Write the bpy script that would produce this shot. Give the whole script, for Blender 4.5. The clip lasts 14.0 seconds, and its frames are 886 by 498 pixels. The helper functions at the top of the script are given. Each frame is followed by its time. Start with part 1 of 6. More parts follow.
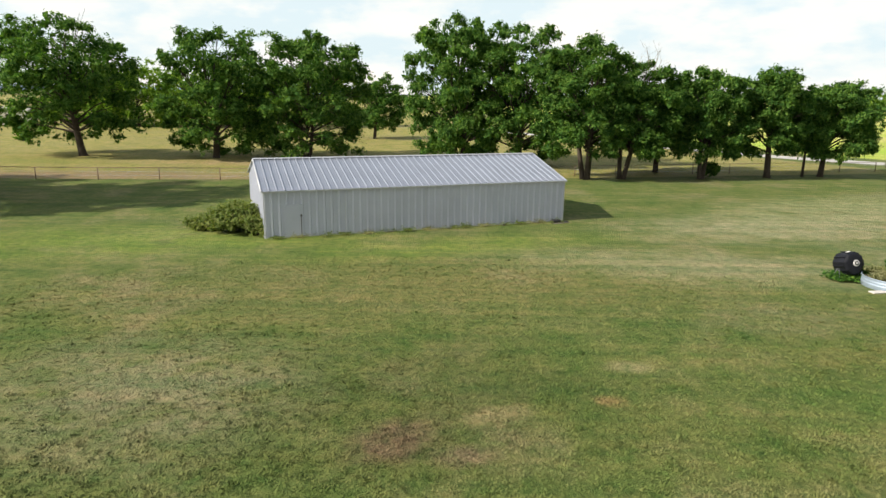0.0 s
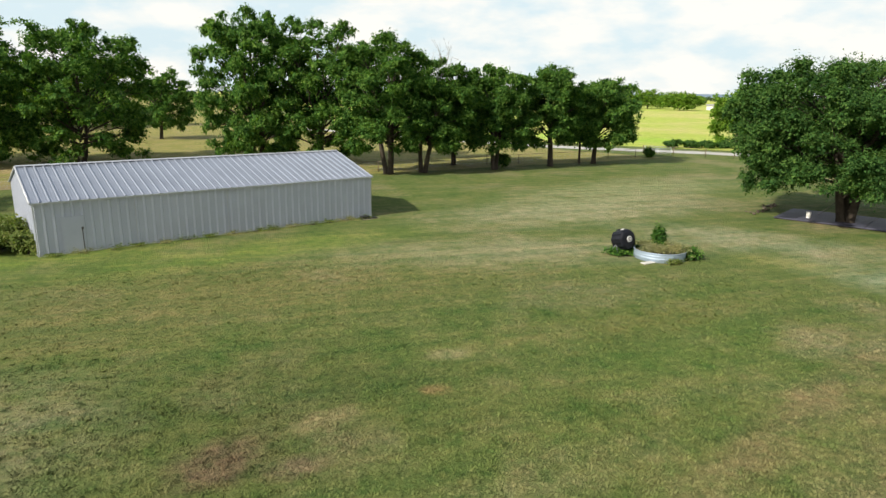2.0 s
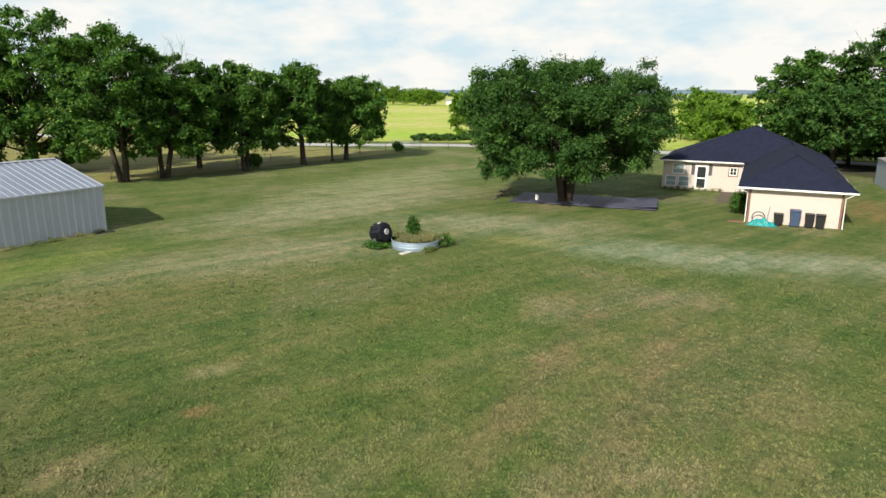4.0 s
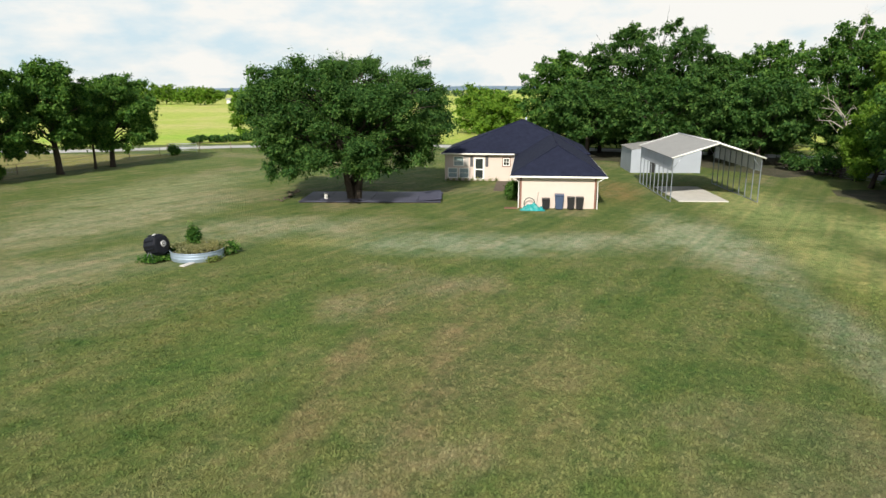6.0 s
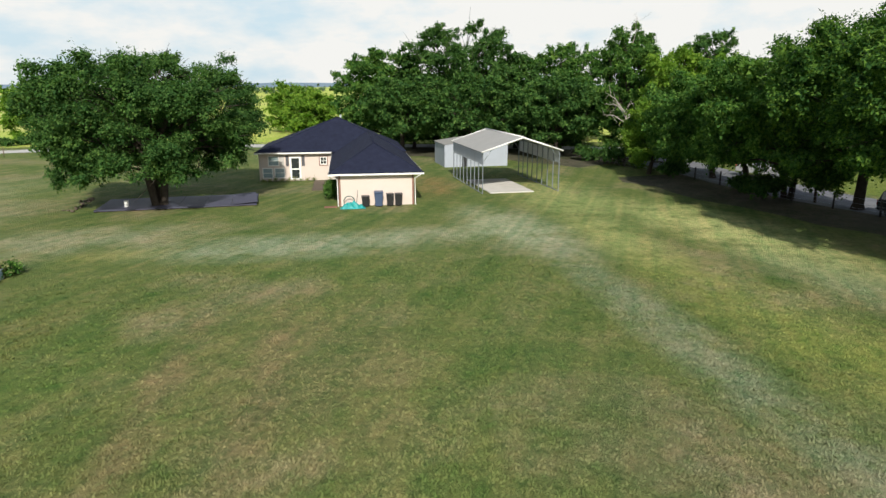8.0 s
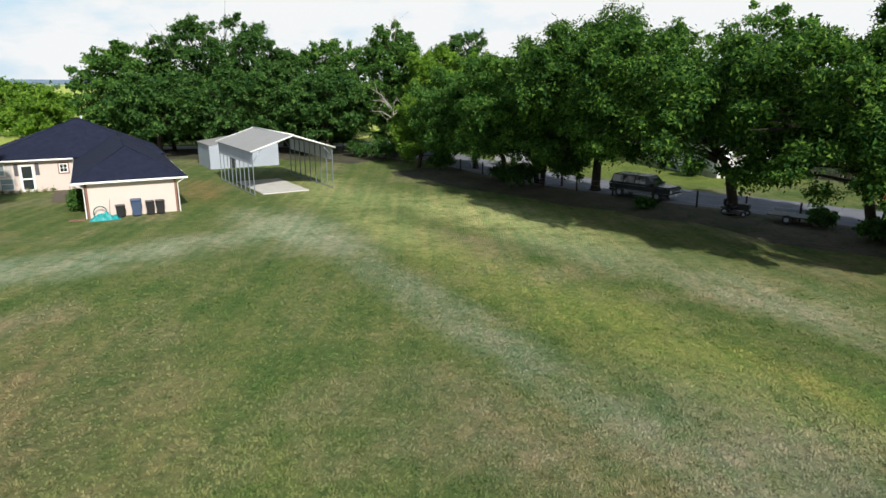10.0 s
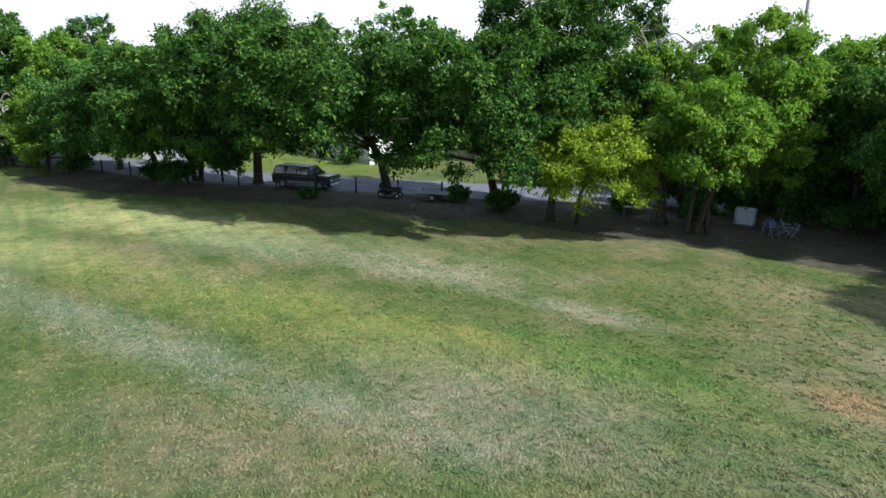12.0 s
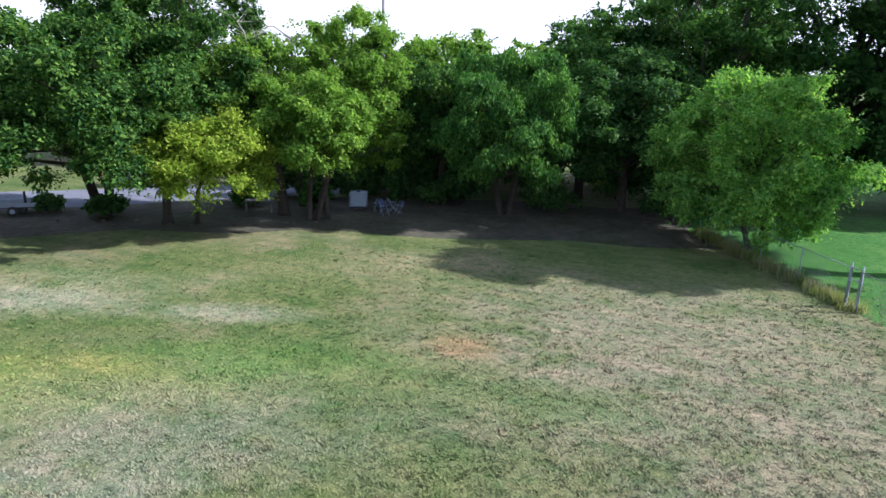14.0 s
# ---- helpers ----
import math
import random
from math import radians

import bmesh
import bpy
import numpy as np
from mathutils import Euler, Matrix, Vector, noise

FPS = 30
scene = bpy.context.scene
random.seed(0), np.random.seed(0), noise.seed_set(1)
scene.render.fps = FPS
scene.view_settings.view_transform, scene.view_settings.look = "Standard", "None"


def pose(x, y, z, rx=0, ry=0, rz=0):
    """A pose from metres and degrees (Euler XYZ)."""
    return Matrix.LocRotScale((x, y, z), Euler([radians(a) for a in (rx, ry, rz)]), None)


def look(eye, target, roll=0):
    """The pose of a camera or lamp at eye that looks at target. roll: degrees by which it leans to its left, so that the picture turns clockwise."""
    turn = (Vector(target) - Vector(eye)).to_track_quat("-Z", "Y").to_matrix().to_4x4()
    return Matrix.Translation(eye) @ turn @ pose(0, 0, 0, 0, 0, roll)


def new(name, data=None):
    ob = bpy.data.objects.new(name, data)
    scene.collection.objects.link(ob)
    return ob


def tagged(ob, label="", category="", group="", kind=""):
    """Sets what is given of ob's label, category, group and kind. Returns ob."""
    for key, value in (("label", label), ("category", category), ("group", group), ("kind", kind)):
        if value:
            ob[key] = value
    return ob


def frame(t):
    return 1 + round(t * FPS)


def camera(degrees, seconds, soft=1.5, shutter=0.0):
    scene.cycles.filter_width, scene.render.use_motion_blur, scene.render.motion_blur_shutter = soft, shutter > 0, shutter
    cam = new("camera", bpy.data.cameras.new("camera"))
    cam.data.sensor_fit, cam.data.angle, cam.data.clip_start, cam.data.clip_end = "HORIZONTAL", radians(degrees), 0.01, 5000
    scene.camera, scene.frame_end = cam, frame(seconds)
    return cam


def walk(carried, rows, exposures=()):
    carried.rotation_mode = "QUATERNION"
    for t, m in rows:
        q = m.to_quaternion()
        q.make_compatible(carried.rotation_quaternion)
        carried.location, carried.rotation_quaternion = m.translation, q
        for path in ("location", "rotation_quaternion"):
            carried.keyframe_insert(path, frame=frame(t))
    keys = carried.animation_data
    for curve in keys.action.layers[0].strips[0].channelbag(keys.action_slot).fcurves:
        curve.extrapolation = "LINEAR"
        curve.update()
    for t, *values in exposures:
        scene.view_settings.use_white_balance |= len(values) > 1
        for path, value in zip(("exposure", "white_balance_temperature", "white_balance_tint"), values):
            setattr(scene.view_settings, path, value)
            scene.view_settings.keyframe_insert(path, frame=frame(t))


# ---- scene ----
cam = camera(68.7, 14.0)
PATH = [
    (0.0, (-0.000, -0.000, 8.999), (-0.000, 9.727, 6.676), 0.83),
    (0.5, (-0.078, 0.021, 9.010), (0.500, 9.729, 6.681), 0.83),
    (1.0, (-0.146, 0.045, 9.025), (1.076, 9.693, 6.695), 0.74),
    (1.5, (-0.209, 0.079, 9.042), (1.776, 9.597, 6.703), 0.69),
    (2.0, (-0.246, 0.138, 9.067), (2.654, 9.416, 6.721), 0.68),
    (2.5, (-0.272, 0.186, 9.093), (3.478, 9.152, 6.739), 0.62),
    (3.0, (-0.294, 0.224, 9.118), (4.325, 8.773, 6.756), 0.58),
    (5.5, (0.229, -0.175, 9.176), (7.910, 5.768, 6.793), -0.27),
    (6.0, (0.233, -0.204, 9.213), (8.355, 5.113, 6.812), -0.25),
    (6.5, (0.234, -0.223, 9.250), (8.721, 4.481, 6.833), -0.24),
    (7.0, (0.238, -0.232, 9.285), (9.019, 3.888, 6.854), -0.19),
    (9.5, (0.551, -0.169, 9.262), (10.223, 0.344, 6.775), -0.16),
    (10.0, (0.689, -0.166, 9.219), (10.362, -0.602, 6.719), -0.12),
    (10.5, (0.833, -0.131, 9.183), (10.411, -1.511, 6.665), -0.04),
    (11.0, (0.773, -0.038, 9.172), (10.135, -2.465, 6.631), 0.10),
    (11.5, (0.644, 0.078, 9.208), (9.572, -3.619, 6.634), 0.18),
    (12.0, (0.507, 0.194, 9.248), (8.671, -4.965, 6.653), 0.46),
    (12.5, (0.584, 0.148, 9.204), (7.704, -6.374, 6.601), 0.80),
    (13.0, (0.664, 0.080, 9.146), (6.672, -7.477, 6.538), 0.77),
    (13.5, (0.705, 0.041, 9.137), (5.721, -8.208, 6.530), 0.93),
    (14.0, (0.724, 0.038, 9.151), (4.730, -8.744, 6.540), 1.16),
]
walk(cam, [(t, look(eye, target, roll)) for t, eye, target, roll in PATH],
     exposures=[(0.0, 0.57, 6500, 10), (3.0, 0.41, 6250, 8), (6.5, 0.33, 6150, 8), (9.5, 0.26, 5900, 8), (10.5, 0.42, 5750, 9), (12.0, 0.72, 5400, 12), (13.0, 0.86, 5200, 16), (14.0, 1.09, 5100, 21)])

# ---- world, sun, exposure ----
SUN_TO = Vector((-0.93, -0.368, 0.0)).normalized()      # level direction towards the sun
SUN_EL = radians(34.5)
world = bpy.data.worlds.new("world")
scene.world = world
world.use_nodes = True
wn, wl = world.node_tree.nodes, world.node_tree.links
wn.clear()
w_out = wn.new("ShaderNodeOutputWorld")
w_bg = wn.new("ShaderNodeBackground")
w_sky = wn.new("ShaderNodeTexSky")
w_sky.sky_type = "NISHITA"
w_sky.sun_disc = False
w_sky.sun_elevation = SUN_EL
w_sky.sun_rotation = math.atan2(SUN_TO.x, SUN_TO.y)
w_sky.air_density, w_sky.dust_density, w_sky.ozone_density = 1.0, 1.6, 1.0
# soft summer clouds, thick towards the horizon
w_co = wn.new("ShaderNodeTexCoord")
w_map = wn.new("ShaderNodeMapping")
w_map.inputs["Scale"].default_value = (1.0, 1.0, 2.6)
w_no = wn.new("ShaderNodeTexNoise")
w_no.inputs["Scale"].default_value = 7.0
w_no.inputs["Detail"].default_value = 7.0
w_no.inputs["Roughness"].default_value = 0.55
w_ra = wn.new("ShaderNodeValToRGB")
w_ra.color_ramp.elements[0].position, w_ra.color_ramp.elements[1].position = 0.37, 0.58
w_mx = wn.new("ShaderNodeMix")
w_mx.data_type = "RGBA"
w_mx.inputs["B"].default_value = (8.9, 8.3, 7.5, 1)
wl.new(w_co.outputs["Generated"], w_map.inputs["Vector"])
wl.new(w_map.outputs["Vector"], w_no.inputs["Vector"])
w_sep = wn.new("ShaderNodeSeparateXYZ")
w_bank = wn.new("ShaderNodeMath")          # the cloud bank thickens to one side of the sky
w_bank.operation = "MULTIPLY_ADD"
w_bank.inputs[1].default_value = 0.16
w_bank.inputs[2].default_value = 0.0
wl.new(w_co.outputs["Generated"], w_sep.inputs["Vector"])
wl.new(w_sep.outputs["Y"], w_bank.inputs[0])
w_neg = wn.new("ShaderNodeMath")
w_neg.operation = "SUBTRACT"
w_neg.inputs[0].default_value = 0.10
wl.new(w_bank.outputs[0], w_neg.inputs[1])
w_add = wn.new("ShaderNodeMath")
w_add.operation = "ADD"
wl.new(w_no.outputs["Fac"], w_add.inputs[0])
wl.new(w_neg.outputs[0], w_add.inputs[1])
wl.new(w_add.outputs[0], w_ra.inputs["Fac"])
w_hz = wn.new("ShaderNodeMix")            # thin summer haze over the whole sky
w_hz.data_type = "RGBA"
w_hz.inputs["B"].default_value = (6.1, 7.1, 7.4, 1)
w_el = wn.new("ShaderNodeMapRange")        # haze lies low and thins out overhead
w_el.inputs["From Min"].default_value, w_el.inputs["From Max"].default_value = 0.12, 0.75
w_el.inputs["To Min"].default_value, w_el.inputs["To Max"].default_value = 0.94, 0.12
wl.new(w_sep.outputs["Z"], w_el.inputs["Value"])
wl.new(w_el.outputs["Result"], w_hz.inputs["Factor"])
w_cl = wn.new("ShaderNodeMath")            # so do the clouds
w_cl.operation = "MULTIPLY"
wl.new(w_ra.outputs["Color"], w_cl.inputs[0])
wl.new(w_el.outputs["Result"], w_cl.inputs[1])
wl.new(w_cl.outputs[0], w_mx.inputs["Factor"])
wl.new(w_sky.outputs["Color"], w_hz.inputs["A"])
wl.new(w_hz.outputs["Result"], w_mx.inputs["A"])
wl.new(w_mx.outputs["Result"], w_bg.inputs["Color"])
wl.new(w_bg.outputs["Background"], w_out.inputs["Surface"])
w_bg.inputs["Strength"].default_value = 0.09

sun = new("sun", bpy.data.lights.new("sun", "SUN"))
sun.data.energy, sun.data.angle, sun.data.color = 5.0, radians(1.0), (1.0, 0.90, 0.75)
sun.matrix_world = look(Vector((0, 0, 0)), -(SUN_TO * math.cos(SUN_EL) + Vector((0, 0, math.sin(SUN_EL)))))
scene.view_settings.exposure = 0.0


# ---- materials ----
def material(name):
    m = bpy.data.materials.new(name)
    m.use_nodes = True
    nt = m.node_tree
    return m, nt, nt.nodes["Principled BSDF"]


def node(nt, kind, **values):
    n = nt.nodes.new(kind)
    for key, value in values.items():
        n.inputs[key.replace("_", " ")].default_value = value
    return n


def ramp(nt, src, stops):
    r = nt.nodes.new("ShaderNodeValToRGB")
    e = r.color_ramp.elements
    while len(e) < len(stops):
        e.new(0.5)
    for el, (p, c) in zip(e, stops):
        el.position, el.color = p, (*c, 1) if len(c) == 3 else c
    nt.links.new(src, r.inputs["Fac"])
    return r.outputs["Color"]


def noise_of(nt, vec, scale, detail=4.0, rough=0.55):
    n = node(nt, "ShaderNodeTexNoise", Scale=scale, Detail=detail, Roughness=rough)
    nt.links.new(vec, n.inputs["Vector"])
    return n.outputs["Fac"]


def mix(nt, fac, a, b, how="MIX"):
    m = nt.nodes.new("ShaderNodeMix")
    m.data_type, m.blend_type = "RGBA", how
    for sock, v in (("Factor", fac), ("A", a), ("B", b)):
        if isinstance(v, (int, float)):
            m.inputs[sock].default_value = v
        elif isinstance(v, tuple):
            m.inputs[sock].default_value = (*v, 1) if len(v) == 3 else v
        else:
            nt.links.new(v, m.inputs[sock])
    return m.outputs["Result"]


def bump(nt, bsdf, height, strength, distance):
    b = node(nt, "ShaderNodeBump", Strength=strength, Distance=distance)
    nt.links.new(height, b.inputs["Height"])
    nt.links.new(b.outputs["Normal"], bsdf.inputs["Normal"])


def coords(nt, kind="Object", scale=(1, 1, 1), turn=0.0):
    c = nt.nodes.new("ShaderNodeTexCoord")
    mp = nt.nodes.new("ShaderNodeMapping")
    mp.inputs["Scale"].default_value = scale
    mp.inputs["Rotation"].default_value = (0, 0, turn)
    nt.links.new(c.outputs[kind], mp.inputs["Vector"])
    return mp.outputs["Vector"]


def paint(name, color, rough=0.5, metal=0.0, vary=0.15, scale=3.0, spec=0.5, relief=0.0):
    """A plain surface with worn tone at two scales."""
    m, nt, b = material(name)
    v = coords(nt)
    c = np.array(color)
    big = ramp(nt, noise_of(nt, v, scale), [(0.3, tuple(c * (1 - vary))), (0.7, tuple(np.minimum(c * (1 + vary), 0.95)))])
    fine = noise_of(nt, v, scale * 14, 3.0)
    col = mix(nt, 0.35, big, ramp(nt, fine, [(0.3, tuple(c * (1 - vary))), (0.7, tuple(np.minimum(c * (1 + vary * 0.6), 0.95)))]))
    nt.links.new(col, b.inputs["Base Color"])
    b.inputs["Roughness"].default_value = rough
    b.inputs["Metallic"].default_value = metal
    b.inputs["Specular IOR Level"].default_value = spec
    if relief:
        bump(nt, b, fine, 0.5, relief)
    return m


def blob(nt, vec, x, y, rx, ry, turn, edge):
    """A soft-edged, ragged patch on the ground: 1 inside, 0 outside."""
    mp = nt.nodes.new("ShaderNodeMapping")
    mp.vector_type = "TEXTURE"
    mp.inputs["Location"].default_value = (x, y, 0)
    mp.inputs["Rotation"].default_value = (0, 0, radians(turn))
    mp.inputs["Scale"].default_value = (rx, ry, 1000)
    nt.links.new(vec, mp.inputs["Vector"])
    gr = nt.nodes.new("ShaderNodeTexGradient")
    gr.gradient_type = "SPHERICAL"
    nt.links.new(mp.outputs["Vector"], gr.inputs["Vector"])
    ad = nt.nodes.new("ShaderNodeMath")
    ad.operation = "MULTIPLY"
    nt.links.new(gr.outputs["Fac"], ad.inputs[0])
    nt.links.new(edge, ad.inputs[1])
    return ramp(nt, ad.outputs[0], [(0.03, (0, 0, 0)), (0.75, (1, 1, 1))])


def grass_material(name, tones, dry, patch=0.09, dry_from=0.5, dry_to=0.68, stripe=None, patches=(), blades=False):
    """Mown grass: green tones, dry patches, fine clumps and relief."""
    m, nt, b = material(name)
    v = coords(nt)
    g = ramp(nt, noise_of(nt, v, 0.35, 5.0, 0.6), [(0.3, tones[0]), (0.52, tones[1]), (0.72, tones[2])])
    pm = ramp(nt, noise_of(nt, v, patch, 6.0, 0.62), [(dry_from, (0, 0, 0)), (dry_to, (1, 1, 1))])
    d = ramp(nt, noise_of(nt, v, 1.1, 4.0, 0.6), [(0.3, dry[0]), (0.7, dry[1])])
    col = mix(nt, pm, g, d)
    if patches:
        edge = ramp(nt, noise_of(nt, v, 0.45, 7.0, 0.68), [(0.30, (0.12, 0.12, 0.12)), (0.70, (1.75, 1.75, 1.75))])
        for x, y, rx, ry, turn, colour, amount in patches:
            f = nt.nodes.new("ShaderNodeMath")
            f.operation = "MULTIPLY"
            f.inputs[1].default_value = amount
            nt.links.new(blob(nt, v, x, y, rx, ry, turn, edge), f.inputs[0])
            col = mix(nt, f.outputs[0], col, colour)
    if stripe:
        s = coords(nt, scale=(0.03, 0.85, 1), turn=stripe)
        st = ramp(nt, noise_of(nt, s, 1.3, 3.0), [(0.38, (0.74, 0.87, 0.74)), (0.62, (1.16, 1.09, 1.02))])
        col = mix(nt, 0.8, col, st, "MULTIPLY")
    broad = noise_of(nt, v, 1.3, 5.0, 0.7)
    col = mix(nt, 1.0, col, ramp(nt, broad, [(0.34, (0.70, 0.86, 0.72)), (0.5, (1, 1, 1)), (0.66, (1.22, 1.12, 1.18))]), "MULTIPLY")
    clump = noise_of(nt, v, 3.4, 7.0, 0.78)
    fine = noise_of(nt, v, 30.0, 3.0, 0.75)
    if blades:
        geo = nt.nodes.new("ShaderNodeNewGeometry")
        col = mix(nt, 0.8, col, ramp(nt, clump, [(0.34, (0.56, 0.64, 0.57)), (0.48, (1, 1, 1)), (0.66, (1.24, 1.20, 1.18))]), "MULTIPLY")
        col = mix(nt, 1.0, col, ramp(nt, geo.outputs["Random Per Island"], [(0.0, (0.84, 0.88, 0.80)), (0.5, (1.00, 1.00, 0.97)), (1.0, (1.12, 1.10, 1.07))]), "MULTIPLY")
    else:
        col = mix(nt, 1.0, col, ramp(nt, clump, [(0.34, (0.46, 0.55, 0.48)), (0.48, (1, 1, 1)), (0.66, (1.32, 1.27, 1.23))]), "MULTIPLY")
        col = mix(nt, 0.85, col, ramp(nt, fine, [(0.32, (0.62, 0.66, 0.62)), (0.5, (1, 1, 1)), (0.70, (1.34, 1.30, 1.24))]), "MULTIPLY")
    nt.links.new(col, b.inputs["Base Color"])
    b.inputs["Roughness"].default_value = 0.9
    b.inputs["Specular IOR Level"].default_value = 0.15
    if not blades:
        add = nt.nodes.new("ShaderNodeMath")
        add.operation = "ADD"
        nt.links.new(clump, add.inputs[0])
        nt.links.new(fine, add.inputs[1])
        bump(nt, b, add.outputs[0], 0.9, 0.06)
    return m


def leaf_material(name, dark, mid, light, through_=0.35):
    """Leaves: each leaf takes its own tone, light passes partly through."""
    m, nt, b = material(name)
    geo = nt.nodes.new("ShaderNodeNewGeometry")
    col = ramp(nt, geo.outputs["Random Per Island"], [(0.0, dark), (0.5, mid), (1.0, light)])
    v = coords(nt)
    col = mix(nt, 1.0, col, ramp(nt, noise_of(nt, v, 0.5, 2.0), [(0.3, (0.74, 0.82, 0.85)), (0.7, (1.20, 1.15, 1.0))]), "MULTIPLY")
    nt.links.new(col, b.inputs["Base Color"])
    b.inputs["Roughness"].default_value = 0.65
    b.inputs["Specular IOR Level"].default_value = 0.07
    tr = nt.nodes.new("ShaderNodeBsdfTranslucent")
    nt.links.new(mix(nt, 1.0, col, (1.3, 1.45, 0.55), "MULTIPLY"), tr.inputs["Color"])
    ms = nt.nodes.new("ShaderNodeMixShader")
    ms.inputs["Fac"].default_value = through_
    nt.links.new(b.outputs["BSDF"], ms.inputs[1])
    nt.links.new(tr.outputs["BSDF"], ms.inputs[2])
    nt.links.new(ms.outputs["Shader"], nt.nodes["Material Output"].inputs["Surface"])
    return m


# worn, dry and lush places, and haze painted as pale bands: x, y, half length, half width, turn, colour, amount
LAWN_PATCHES = (
    (-0.5, 18.5, 9, 6.0, 10, (0.070, 0.094, 0.028), 0.58),
    # next patch just gives the turf a darker tone
    (17.0, -1.0, 8, 5, 20, (0.090, 0.118, 0.046), 0.45),
    (42.0, 7.5, 11, 4.5, 35, (0.35, 0.36, 0.25), 0.68),
    (2.0, -23.5, 14, 10, 20, (0.275, 0.235, 0.155), 0.76),
    (-3.0, -15.5, 12, 8, 0, (0.265, 0.228, 0.152), 0.66),
    (26.5, -1.2, 20, 2.0, 27, (0.26, 0.275, 0.21), 0.46),
    (14.0, -10.5, 9, 5.5, 25, (0.26, 0.255, 0.195), 0.42),
    # pale band: haze over the grass put into its colour
    (34.0, -12.4, 19, 4.0, 33, (0.31, 0.32, 0.20), 0.40),
    (36.0, -9.0, 8, 3.0, 30, (0.291, 0.318, 0.204), 0.32),
    (18.5, -17.9, 5, 1.4, 22, (0.372, 0.350, 0.270), 0.40),
    (26.5, -15.2, 7, 2.4, 22, (0.37, 0.34, 0.25), 0.50),
    (18.6, -12.5, 4.6, 1.3, 24, (0.31, 0.265, 0.070), 0.50),
    (15.0, -27.0, 10, 3.6, 28, (0.270, 0.240, 0.125), 0.45),
    (26.0, -7.3, 24, 3.6, 29, (0.240, 0.265, 0.068), 0.56),
    (14.2, -15.2, 6.5, 2.4, 25, (0.097, 0.181, 0.037), 0.58),
    (5.0, -16.8, 5, 1.8, 10, (0.121, 0.189, 0.056), 0.43),
    (8.8, -19.4, 1.7, 1.4, 0, (0.323, 0.198, 0.093), 0.58),
    (-1.2, 15.7, 2.0, 1.5, 30, (0.170, 0.107, 0.079), 0.65),
    (0.6, 14.9, 1.2, 0.7, 10, (0.202, 0.138, 0.102), 0.58),
    (1.7, 17.2, 1.5, 0.6, 20, (0.307, 0.249, 0.139), 0.58),
    (5.2, 18.1, 0.7, 0.5, 0, (0.291, 0.181, 0.093), 0.58),
    (6.4, 20.7, 1.1, 0.7, 0, (0.356, 0.310, 0.186), 0.37),
    (-9.5, 18.5, 7, 6, 0, (0.243, 0.224, 0.144), 0.61),
    (0.0, 30.0, 22, 7, 8, (0.190, 0.168, 0.070), 0.50),
    (15.0, 34.5, 16, 5, -8, (0.285, 0.270, 0.165), 0.62),
    (26.0, 46.0, 18, 7, 10, (0.300, 0.285, 0.185), 0.72),
    (33.5, 19.5, 12, 4.2, -62, (0.340, 0.361, 0.269), 0.58),
    (39.5, 12.0, 7, 3, -62, (0.307, 0.327, 0.223), 0.50),
    (31.0, 33.0, 11, 5, -50, (0.300, 0.290, 0.195), 0.70),
    (36.0, 55.0, 20, 8, 20, (0.285, 0.285, 0.160), 0.65),
    (28.6, 28.0, 4, 2.0, -60, (0.340, 0.310, 0.111), 0.32),
    (15.5, 13.8, 11, 1.1, 25, (0.205, 0.158, 0.088), 0.48),
    (16.2, 10.6, 11, 1.0, 25, (0.205, 0.160, 0.085), 0.52),
    (16.5, 21.7, 6, 2.0, 20, (0.202, 0.142, 0.070), 0.43),
    (18.0, 10.0, 11, 6, 25, (0.200, 0.166, 0.088), 0.46),
    (-19.0, 39.0, 20, 6, 8, (0.170, 0.232, 0.042), 0.61),
    (1.0, 38.5, 14, 3.2, 20, (0.186, 0.241, 0.046), 0.50),
    (9.0, 38.4, 1.6, 0.5, 0, (0.105, 0.103, 0.046), 0.58),
    (16.0, 20.0, 7, 4, 40, (0.081, 0.146, 0.028), 0.43),
    (58.5, 18.6, 9, 2.6, 22, (0.243, 0.159, 0.065), 0.61),
    (46.0, -5.5, 15, 5.0, 33, (0.44, 0.44, 0.19), 0.75),
    (41.0, 1.0, 9, 3.0, 25, (0.37, 0.365, 0.15), 0.62),
    (56.0, 6.5, 17, 6, 25, (0.33, 0.355, 0.145), 0.65),
)
LAWN_ARGS = (((0.074, 0.120, 0.029), (0.122, 0.148, 0.046), (0.172, 0.172, 0.072)), ((0.205, 0.172, 0.092), (0.27, 0.235, 0.15)))
M_LAWN = grass_material("lawn", *LAWN_ARGS, dry_from=0.52, dry_to=0.72, stripe=0.47, patches=LAWN_PATCHES)
M_BLADES = grass_material("grass_blades", *LAWN_ARGS, dry_from=0.52, dry_to=0.72, patches=LAWN_PATCHES, blades=True)
M_FIELD_DRY = grass_material("dry_field", ((0.17, 0.185, 0.048), (0.255, 0.235, 0.076), (0.29, 0.24, 0.112)), ((0.16, 0.185, 0.05), (0.29, 0.23, 0.125)), 0.05,
                             patches=((-38, 69, 42, 6, 0, (0.25, 0.180, 0.112), 0.85), (-60, 82, 30, 4, 5, (0.20, 0.22, 0.06), 0.7), (-20, 84, 30, 5, 0, (0.36, 0.26, 0.16), 0.6)))
